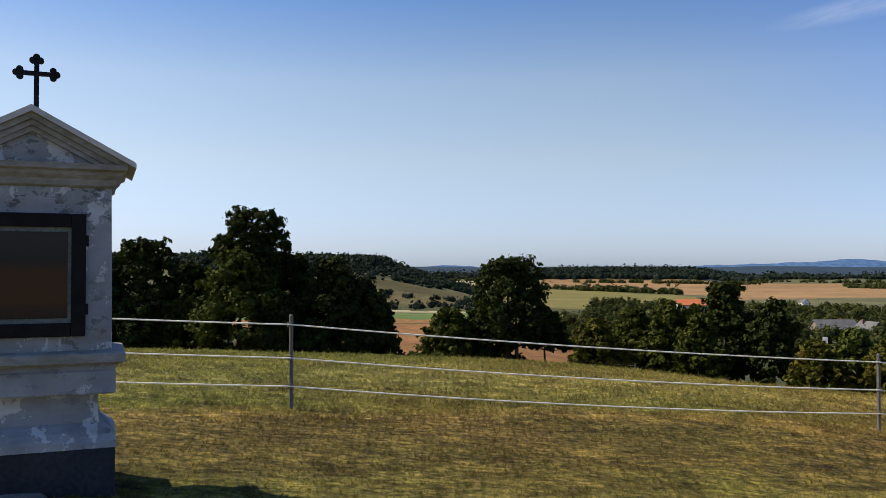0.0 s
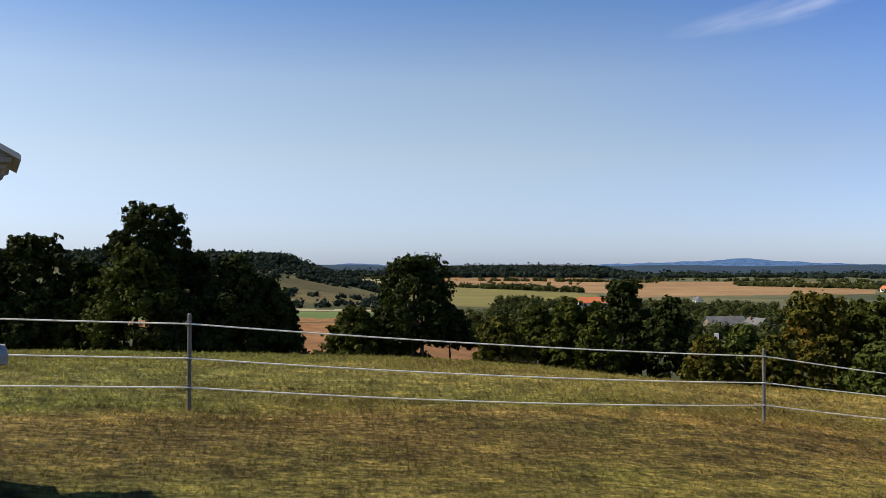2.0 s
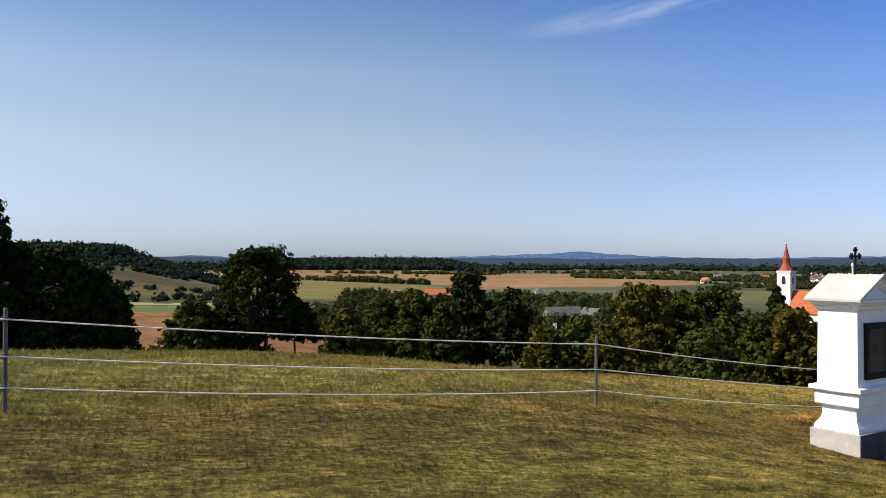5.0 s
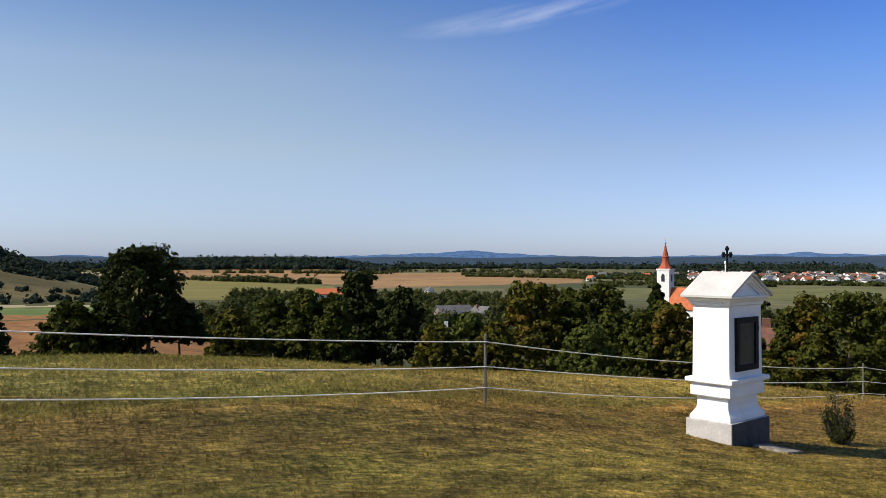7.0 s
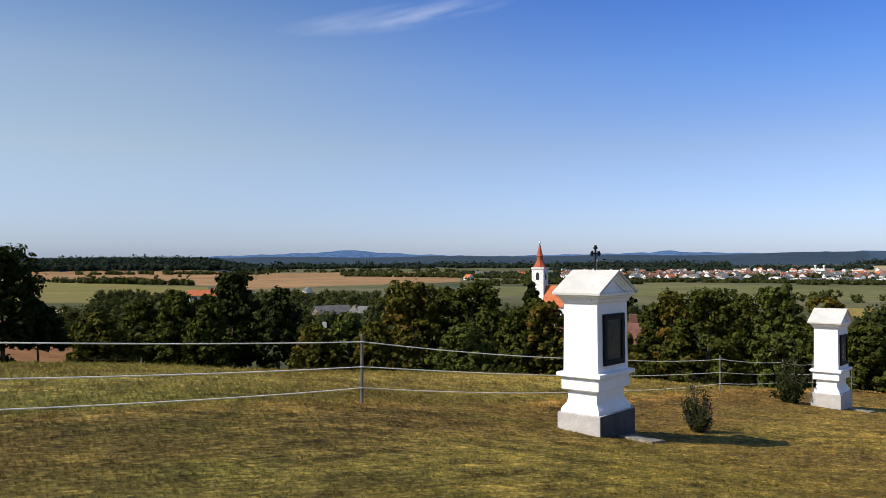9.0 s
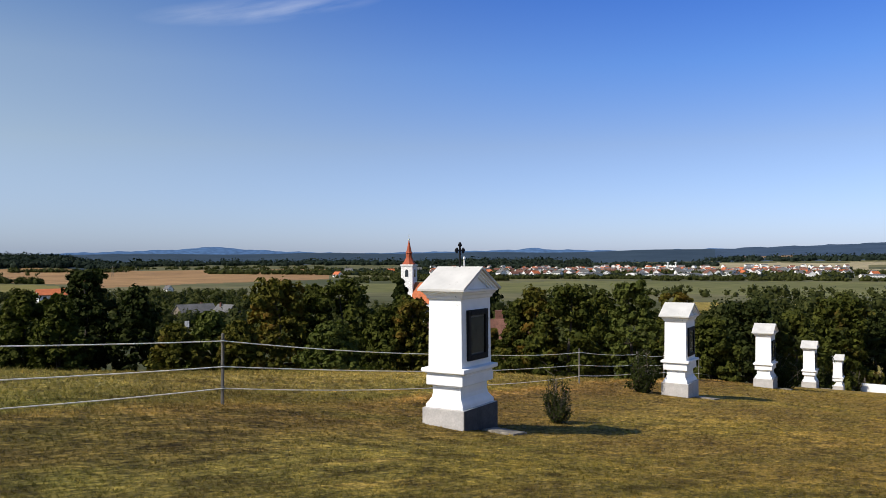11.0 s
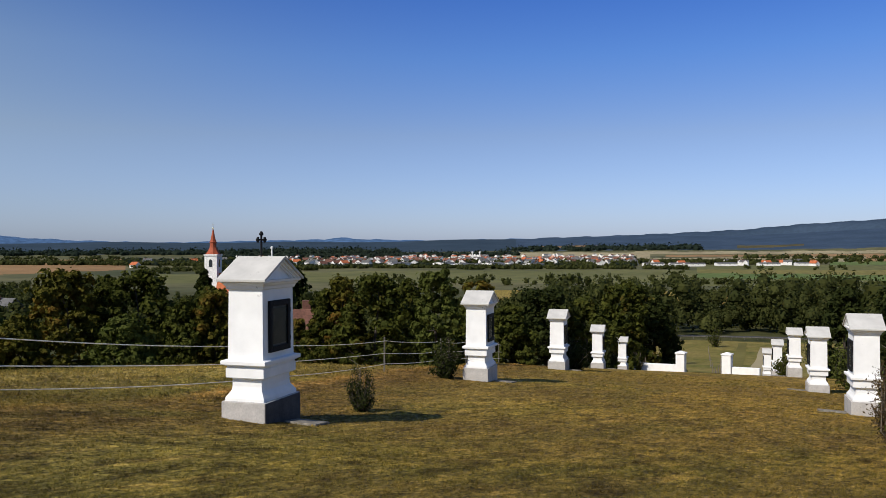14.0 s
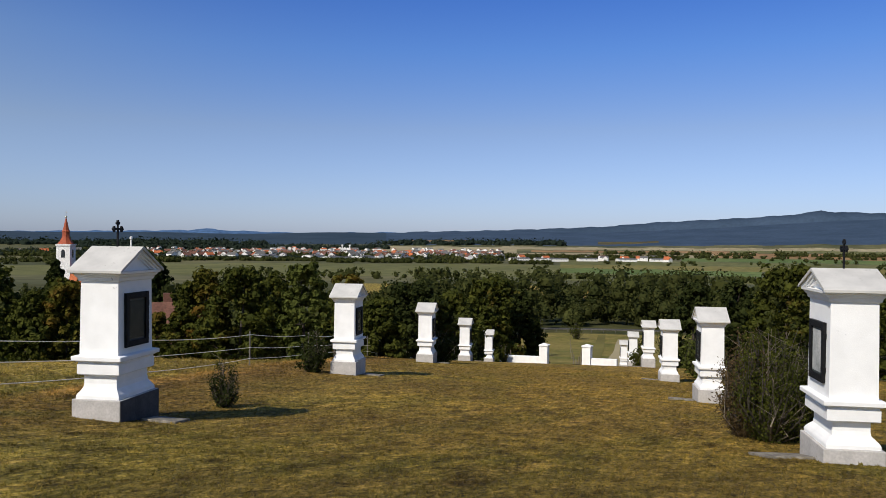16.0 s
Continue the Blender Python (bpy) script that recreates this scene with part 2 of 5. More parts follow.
def flat(r, g, bl):
    def build(n, l, b):
        c = ramp(n, l, noise_at(n, l, 0.9, 5), [(0.3, (r * 0.8, g * 0.8, bl * 0.8)), (0.7, (r * 1.12, g * 1.12, bl * 1.12))])
        l.new(c, b.inputs["Base Color"])
    return build


def picture(n, l, b):
    """Dark picture: the glass reflection, brown to grey upward, is put into the colour."""
    tc, sep3 = n.new("ShaderNodeTexCoord"), n.new("ShaderNodeSeparateXYZ")
    l.new(tc.outputs["Generated"], sep3.inputs[0])
    rise = n.new("ShaderNodeMath")
    rise.operation = "MULTIPLY_ADD"
    rise.inputs[1].default_value = 0.10
    l.new(noise_at(n, l, 9.0, 5, (1, 1, 3)), rise.inputs[0])
    l.new(sep3.outputs[2], rise.inputs[2])
    c = ramp(n, l, rise.outputs[0], [(0.05, (0.012, 0.006, 0.003)), (0.25, (0.060, 0.020, 0.003)), (0.60, (0.052, 0.017, 0.003)), (0.70, (0.018, 0.013, 0.010)), (0.98, (0.024, 0.021, 0.019))])
    l.new(c, b.inputs["Base Color"])


M = {
    "whitewash": shader("whitewash", whitewash, 0.85, 0, 0.2),
    "peeling": shader("peeling_whitewash", peeling, 0.85, 0, 0.2),
    "plinth": mottled("plinth_concrete", (0.38, 0.36, 0.34), (0.50, 0.475, 0.45), 3.0, 0.9, grain=0.22),
    "tarplinth": mottled("dark_tarred_plinth", (0.014, 0.016, 0.021), (0.032, 0.035, 0.042), 3.0, 0.8),
    "roofslab": shader("weathered_roof_slab", lichened, 0.85, 0, 0.2),
    "darkface": mottled("dark_facing", (0.045, 0.043, 0.045), (0.085, 0.082, 0.082), 3.0, 0.9, grain=0.3),
    "stained": mottled("stained_old_plaster", (0.20, 0.185, 0.15), (0.33, 0.325, 0.32), 2.4, 0.85, fine=6, grain=0.4, stretch=(1, 1, 2.5)),
    "iron": mottled("black_iron", (0.006, 0.006, 0.007), (0.013, 0.013, 0.014), 8, 0.6, 0.0, spec=0.12),
    "mat": mottled("grey_mount", (0.115, 0.140, 0.135), (0.165, 0.190, 0.185), 4, 0.6),
    "picture": shader("dark_picture_reflection", picture, 0.4),
    "darkglass": mottled("dark_greenish_picture", (0.022, 0.027, 0.025), (0.040, 0.046, 0.042), 3.0, 0.25, grain=0.2, relief=0.0),
    # palepicture: pale grey to whitish patches
    "palepicture": mottled("pale_mottled_picture", (0.30, 0.31, 0.30), (0.62, 0.62, 0.60), 7.0, 0.5, stretch=(1, 1, 0.5)),
    "darkmat": mottled("dark_mount", (0.035, 0.042, 0.040), (0.055, 0.062, 0.060), 4, 0.5),
    "slab": mottled("footstone", (0.10, 0.088, 0.068), (0.28, 0.25, 0.20), 9.0, 0.9),
    "post": mottled("grey_metal_post", (0.075, 0.07, 0.06), (0.19, 0.175, 0.15), 6.0, 0.6, 0.2, stretch=(1, 1, 0.2)),
    "tape": mottled("white_tape", (0.88, 0.83, 0.70), (0.96, 0.92, 0.80), 5.0, 0.6),
    "wood": mottled("grey_wood", (0.10, 0.08, 0.06), (0.24, 0.20, 0.15), 7.0, 0.85, stretch=(1, 1, 0.15)),
    "bark": mottled("bark", (0.030, 0.024, 0.018), (0.085, 0.07, 0.055), 7.0, 0.95, relief=0.8, depth=0.03, stretch=(1, 1, 0.25)),
    "turf": shader("dry_turf", turf, 0.9, 0, 0.1),
    "blades": shader("grass_blades", blades, 0.7, 0, 0.2),
    "pasture": mottled("lit_pasture", (0.115, 0.112, 0.026), (0.235, 0.180, 0.056), 0.09, 0.95, depth=0.1, spec=0.1),
    "scrub": mottled("hillside_scrub", (0.030, 0.038, 0.012), (0.085, 0.080, 0.030), 0.05, 0.95, depth=0.3, spec=0.1),
    "plough": mottled("ploughed_field", (0.175, 0.082, 0.028), (0.235, 0.118, 0.043), 0.05, 0.95, depth=0.2, stretch=(1, 0.2, 1), spec=0.1),
    "stubble": mottled("stubble_field", (0.205, 0.120, 0.053), (0.285, 0.175, 0.080), 0.006, 0.95, stretch=(0.4, 1, 1), turn=20, spec=0.1),
    "tan": mottled("dry_field", (0.25, 0.21, 0.12), (0.34, 0.29, 0.17), 0.006, 0.95, stretch=(0.3, 1, 1), turn=60, spec=0.1),
    "yellow": mottled("yellow_green_field", (0.128, 0.116, 0.032), (0.185, 0.156, 0.048), 0.012, 0.95, stretch=(0.25, 1, 1), turn=10, spec=0.1),
    "green": mottled("green_field", (0.075, 0.115, 0.030), (0.12, 0.155, 0.045), 0.010, 0.95, stretch=(0.3, 1, 1), turn=15, spec=0.1),
    "meadow": mottled("valley_meadow", (0.098, 0.100, 0.034), (0.140, 0.138, 0.050), 0.008, 0.95, stretch=(0.3, 1, 1), turn=50, spec=0.1),
    "brownmeadow": mottled("brown_hill_meadow", (0.062, 0.054, 0.021), (0.118, 0.094, 0.038), 0.012, 0.95, stretch=(0.5, 1, 1), spec=0.1),
    "plain": mottled("mixed_plain", (0.055, 0.062, 0.028), (0.130, 0.120, 0.055), 0.003, 0.95, spec=0.1),
    # haze of distance is put into these three base colours as blue
    "farwood": mottled("haze_blued_slope", (0.034, 0.055, 0.086), (0.048, 0.074, 0.114), 0.006, 0.95, spec=0.05, grain=0.22),
    "farforest": mottled("haze_blued_forest", (0.026, 0.043, 0.062), (0.038, 0.058, 0.080), 0.006, 0.95, spec=0.05, grain=0.22),
    "hazehill": mottled("haze_blued_hill", (0.060, 0.115, 0.215), (0.070, 0.130, 0.240), 0.004, 0.95, spec=0.0),
    "asphalt": mottled("asphalt", (0.045, 0.045, 0.047), (0.07, 0.07, 0.07), 0.8, 0.9),
    "track": mottled("pale_track", (0.38, 0.34, 0.26), (0.50, 0.45, 0.36), 0.1, 0.95),
    "tile": mottled("red_roof_tile", (0.36, 0.095, 0.035), (0.50, 0.15, 0.055), 0.7, 0.8),
    "spiretile": mottled("dark_red_tile", (0.27, 0.055, 0.022), (0.38, 0.085, 0.034), 0.7, 0.7),
    "dulltile": mottled("dull_roof_tile", (0.115, 0.052, 0.036), (0.19, 0.088, 0.06), 0.7, 0.85),
    "greyroof": mottled("grey_roof", (0.085, 0.083, 0.08), (0.14, 0.138, 0.135), 0.5, 0.8),
    "plaster": mottled("pale_plaster", (0.70, 0.68, 0.64), (0.82, 0.80, 0.77), 0.4, 0.9),
    "window": shader("dark_window", window_dark, 0.15, 0, 0.5),
    "brass": mottled("gilded_ball", (0.55, 0.50, 0.35), (0.7, 0.65, 0.5), 3, 0.35, 0.6),
    "leaf_a": leaves("leaf_dark", (0.011, 0.017, 0.005), (0.036, 0.044, 0.011)),
    "leaf_b": leaves("leaf_mid", (0.017, 0.024, 0.005), (0.068, 0.074, 0.013), (0.12, 0.064, 0.014), 0.05),
    "leaf_c": leaves("leaf_autumn", (0.026, 0.030, 0.005), (0.095, 0.086, 0.014), (0.16, 0.078, 0.015), 0.14),
    "leaf_d": leaves("leaf_light", (0.036, 0.048, 0.010), (0.088, 0.100, 0.022)),
    "leaf_e": leaves("leaf_brown", (0.042, 0.028, 0.014), (0.105, 0.070, 0.034)),
    "leaf_far": leaves("leaf_far", (0.017, 0.024, 0.007), (0.056, 0.061, 0.017), (0.085, 0.058, 0.018), 0.0),
    "leaf_forest": leaves("leaf_forest", (0.011, 0.018, 0.013), (0.023, 0.033, 0.022)),
}
# ---- ground ----
NEAR_U = (-60, -15, -6, -1, 6, 10.5, 13.5, 27, 41, 57, 75, 95, 130)
NEAR_Z = (1.2, 0.75, 0.30, -0.11, -0.54, -1.14, -1.74, -2.98, -4.62, -6.86, -9.60, -13.2, -20.5)
FAR_D = (20, 30, 45, 60, 100, 200, 350, 550, 900, 1500, 2600, 3300, 4000, 4700)
FAR_AZ = (35, 18, 0, -20, -45, -73, -95)
FAR_Z = (
    (-0.6, -1.4, -2.4, -3.4, -6, -11, -17, -24, -30, -38, -44, -40, -10, 10),
    (-0.7, -1.6, -2.7, -3.8, -6.5, -12, -18, -24, -30, -38, -44, -40, -12, 14),
    (-1.0, -2.1, -3.9, -5.3, -8.0, -13, -18, -24, -31, -40, -45, -42, -18, 14),
    (-1.1, -2.4, -4.9, -7.2, -11, -17.5, -23, -29, -37, -43, -46, -42, -18, 14),
    (-1.0, -2.7, -6.4, -9.2, -15, -22, -28, -34, -40, -44, -46, -40, -14, 17),
    (-1.6, -2.9, -5.0, -7.6, -14.5, -22.5, -28, -34, -40, -44, -44, -30, 0, 46),
    (-1.7, -3.2, -5.6, -8.0, -14.0, -22, -28, -34, -40, -43, -42, -20, 45, 128),
)


def smooth(a, b, x):
    t = np.clip((x - a) / (b - a), 0, 1)
    return t * t * (3 - 2 * t)


def height(x, y):
    """Ground height at x, y (arrays or numbers)."""
    x, y = np.asarray(x, float), np.asarray(y, float)
    u, v = ROW_U[0] * x + ROW_U[1] * y, ROW_V[0] * x + ROW_V[1] * y
    near = sum(np.interp(u + k, NEAR_U, NEAR_Z) for k in (-3, -1.5, 0, 1.5, 3)) / 5 + np.interp(u, (0, 13, 27, 41, 58), (0.0, 0.009, 0.042, 0.042, 0.0)) * (np.clip(v, -12, 6.8) - 6.8) + np.interp(u, (2, 10, 14, 27, 41, 58), (0.017, 0.07, 0.065, 0.05, 0.042, 0.004)) * (np.clip(v, 6.8, 14) - 6.8)
    d = np.hypot(x, y) + 1e-6
    az = np.degrees(np.arctan2(-x, y))
    ld = np.log(np.maximum(d, 5))
    prof = np.array([np.interp(ld, np.log(FAR_D), row) for row in FAR_Z])
    order = np.array(FAR_AZ[::-1], float)
    pos = np.clip(np.interp(az, order, np.arange(len(order))), 0, len(order) - 1)
    lo = np.minimum(pos.astype(int), len(order) - 2)
    w = pos - lo
    w = w * w * (3 - 2 * w)
    flip = prof[::-1]
    far = np.take_along_axis(flip, lo[None], 0)[0] * (1 - w) + np.take_along_axis(flip, lo[None] + 1, 0)[0] * w
    c0 = np.interp(az, (-95, -80, -73, -66, -56, -45, -30), (45, 76, 80, 78, 34, 20, 13))
    c1 = np.interp(az, (-95, -80, -73, -66, -56, -45, -30), (70, 104, 108, 100, 50, 36, 30))
    mix = smooth(c0, c1, d)
    z = near * (1 - mix) + far * mix
    # the wooded hill beyond the ploughed field
    z = z + 41 * np.exp(-((d - 950) / 260.0) ** 2) * smooth(-5.5, 6, az) * (1 - smooth(38, 60, az))
    z = z + 7 * np.exp(-((d - 4300) / 500.0) ** 2) * np.sin(az * 0.55 + 1) * (1 - 0.75 * smooth(55, 66, -az))
    # a wooded rise at the edge of the plain
    z = z + 33 * np.exp(-((d - 3200) / 240.0) ** 2) * smooth(-21, -16, az) * (1 - smooth(-8, -3, az))
    roll = 0.25 * np.sin(x * 0.045 + 1) * np.cos(y * 0.05) * smooth(40, 160, d)
    return z + roll


def lumps(x, y):
    """Uneven turf close by: hummocks and hollows a hand's width to a metre across, fading with distance."""
    x, y = np.asarray(x, float), np.asarray(y, float)
    a = np.sin(x * 2.3 + 1.4 * np.sin(y * 1.1)) * np.sin(y * 2.9 + 1.7 * np.sin(x * 0.9))
    b = np.sin(x * 7.1 + 1.9 * np.sin(y * 3.7)) * np.sin(y * 8.3 + 2.1 * np.sin(x * 3.1))
    return (0.010 * a + 0.008 * b) * (1 - smooth(14, 34, np.hypot(x, y)))


def at(az, d, lift=0.0):
    """A point of the ground at az degrees to the left of +y, d metres off."""
    hx, hy = heading(az)
    return Vector((hx * d, hy * d, float(height(hx * d, hy * d)) + lift))


def raw_mesh(name, verts, faces, mats=(), index=None, shade=False):
    """A mesh out of arrays: verts (n, 3), faces (m, 3 or 4)."""
    me = bpy.data.meshes.new(name)
    verts, faces = np.asarray(verts, np.float32), np.asarray(faces, np.int32)
    n, k = faces.shape
    me.vertices.add(len(verts))
    me.vertices.foreach_set("co", verts.ravel())
    me.loops.add(n * k)
    me.loops.foreach_set("vertex_index", faces.ravel())
    me.polygons.add(n)
    me.polygons.foreach_set("loop_start", np.arange(0, n * k, k, dtype=np.int32))
    me.polygons.foreach_set("loop_total", np.full(n, k, np.int32))
    for m in mats:
        me.materials.append(m)
    if index is not None:
        me.polygons.foreach_set("material_index", np.asarray(index, np.int32))
    me.polygons.foreach_set("use_smooth", np.full(n, bool(shade)))
    me.update(calc_edges=True)
    return me


# fields: material, first and last bearing, near and far distance at the first bearing, the same at the last
FIELDS = [
    ("scrub", 40, -34, 27, 4000, 27, 4000),
    ("scrub", -34, -58, 40, 700, 45, 700),
    ("scrub", -58, -96, 110, 500, 88, 500),
    ("pasture", -68, -83, 100, 222, 92, 232),
    ("plain", 60, -110, 700, 5000, 700, 5000),
    ("plough", 14, -9, 46, 205, 50, 220),
    ("plough", 16, -10, 205, 236, 220, 256),
    ("plough", 16, -10, 244, 300, 262, 310),
    ("green", 16, -10, 300, 385, 310, 400),
    ("tan", 16, -10, 400, 440, 420, 450),
    ("brownmeadow", 14, -4, 560, 745, 520, 760),
    ("yellow", -2.5, -17, 620, 2100, 660, 1350),
    ("tan", 1, -6, 2000, 3100, 2000, 3100),
    ("stubble", -5, -19, 2150, 3000, 1350, 2900),
    ("stubble", -19, -34, 1180, 2850, 1650, 2900),
    ("meadow", -34, -48, 950, 1300, 930, 1400),
    ("meadow", -48, -72, 900, 1430, 920, 1500),
    ("meadow", -72, -97, 860, 1090, 860, 1060),
    ("green", -72, -85, 1090, 1340, 1080, 1330),
    ("yellow", -72, -97, 1340, 1560, 1330, 1640),
    ("meadow", -72, -97, 1560, 1900, 1640, 1950),
    ("tan", -76, -82, 640, 770, 650, 790),
    ("tan", -59, -69, 2650, 3400, 2600, 3300),
    ("tan", -69, -82, 2300, 2700, 2350, 2800),
    ("green", -80, -97, 1950, 2350, 1980, 2400),
    ("stubble", -82, -97, 2400, 2900, 2420, 2850),
    ("stubble", -70, -83, 2800, 3000, 2850, 3080),
    ("meadow", -83, -97, 2950, 3150, 2900, 3100),
    ("tan", -68, -97, 3080, 3380, 3160, 3330),
    # far woods, with the haze in their colour
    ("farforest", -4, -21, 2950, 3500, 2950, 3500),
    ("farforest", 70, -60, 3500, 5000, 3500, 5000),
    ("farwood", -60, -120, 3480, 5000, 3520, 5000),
    ("brownmeadow", -74.5, -78.5, 3600, 3880, 3700, 3850),
    ("stubble", -61.5, -65.5, 3760, 3990, 3800, 3960),
]


def build_ground():
    az = np.concatenate([np.arange(-180, -98, 4.0), np.arange(-98, 36, 0.25), np.arange(36, 180, 4.0)])
    rad = np.concatenate([[0.0], np.geomspace(1.5, 40, 210), np.geomspace(41, 1500, 115), np.linspace(1518, 4850, 165)])
    a, r = np.meshgrid(np.radians(az), rad)
    x, y = -np.sin(a) * r, np.cos(a) * r
    verts = np.stack([x, y, height(x, y) + lumps(x, y)], -1).reshape(-1, 3)
    na, nr = len(az), len(rad)
    i, j = np.meshgrid(np.arange(nr - 1), np.arange(na), indexing="ij")
    k = (j + 1) % na
    faces = np.stack([i * na + j, (i + 1) * na + j, (i + 1) * na + k, i * na + k], -1).reshape(-1, 4)[:, ::-1]
    ca = (np.degrees(a)[:-1] + 0.125).ravel()
    cr = ((rad[:-1] + rad[1:]) / 2)[:, None].repeat(na, 1).ravel()
    names = ["turf"] + sorted({f[0] for f in FIELDS})
    index = np.zeros(len(faces), int)
    wob = 1 + 0.005 * np.sin(ca * 1.3) + 0.003 * np.sin(ca * 3.1 + 2)
    for m, a0, a1, n0, f0, n1, f1 in FIELDS:
        t = np.clip((ca - a0) / (a1 - a0), 0, 1)
        inside = (ca <= a0) & (ca >= a1) & (cr * wob >= n0 + (n1 - n0) * t) & (cr * wob <= f0 + (f1 - f0) * t)
        index[inside] = names.index(m)
    me = raw_mesh("ground", verts, faces, [M[n] for n in names], index, True)
    return tagged(new("ground", me), "hillside of dry mown grass running out into farmland", "ground", kind="structure")


build_ground()
# ---- building blocks ----
def part(name, bm, material, parent, label=""):
    """Links a bmesh as one mesh object under a thing or part (or at top level)."""
    me = bpy.data.meshes.new(name)
    bm.normal_update()
    bm.to_mesh(me)
    bm.free()
    if material:
        me.materials.append(M[material])
    ob = new(name, me)
    if parent:
        ob.parent = parent
    return tagged(ob, label)


def slab(bm, x0, x1, y0, y1, z0, z1, bevel=0.0, m=None):
    """A box added to bm, with chamfered edges."""
    made = bmesh.ops.create_cube(bm, size=1.0)["verts"]
    for v in made:
        v.co = Vector((x0 + (v.co.x + 0.5) * (x1 - x0), y0 + (v.co.y + 0.5) * (y1 - y0), z0 + (v.co.z + 0.5) * (z1 - z0)))
    if bevel:
        edges = list({e for v in made for e in v.link_edges})
        out = bmesh.ops.bevel(bm, geom=edges, offset=bevel, segments=2, affect="EDGES", profile=0.5)
        made = list({v for f in out["faces"] for v in f.verts} | {v for v in made if v.is_valid})
    if m is not None:
        bmesh.ops.transform(bm, matrix=m, verts=made)
    return made


def rings(bm, levels, cap=True):
    """Rectangular rings (half width, half depth, height) skinned into one solid."""
    last = None
    for hx, hy, z in levels:
        ring = [bm.verts.new((sx * hx, sy * hy, z)) for sx, sy in ((-1, -1), (1, -1), (1, 1), (-1, 1))]
        if last:
            for i in range(4):
                bm.faces.new((last[i], last[(i + 1) % 4], ring[(i + 1) % 4], ring[i]))
        elif cap:
            bm.faces.new(ring[::-1])
        last = ring
    if cap:
        bm.faces.new(last)


def tube(bm, pts, radii, sides=8, cap=True):
    """A tapered tube along points."""
    last = None
    pts = [Vector(p) for p in pts]
    for i, p in enumerate(pts):
        way = (pts[min(i + 1, len(pts) - 1)] - pts[max(i - 1, 0)]).normalized()
        side = way.cross(Vector((0.31, 0.95, 0.07))).normalized()
        other = way.cross(side)
        ring = [bm.verts.new(p + (side * math.cos(k * math.tau / sides) + other * math.sin(k * math.tau / sides)) * radii[i]) for k in range(sides)]
        if last:
            for k in range(sides):
                bm.faces.new((last[k], last[(k + 1) % sides], ring[(k + 1) % sides], ring[k]))
        elif cap:
            bm.faces.new(ring[::-1])
        last = ring
    if cap:
        bm.faces.new(last)


def prism(bm, outline, y0, y1):
    """An outline in x, z drawn out from y0 to y1."""
    a = [bm.verts.new((x, y0, z)) for x, z in outline]
    b = [bm.verts.new((x, y1, z)) for x, z in outline]
    n = len(a)
    bm.faces.new(a)
    bm.faces.new(b[::-1])
    for i in range(n):
        bm.faces.new((a[(i + 1) % n], a[i], b[i], b[(i + 1) % n]))


# ---- shrines: stations along two rows, picture side towards the avenue ----
WX, WY = 0.55, 0.34   # half width of the picture side, half depth


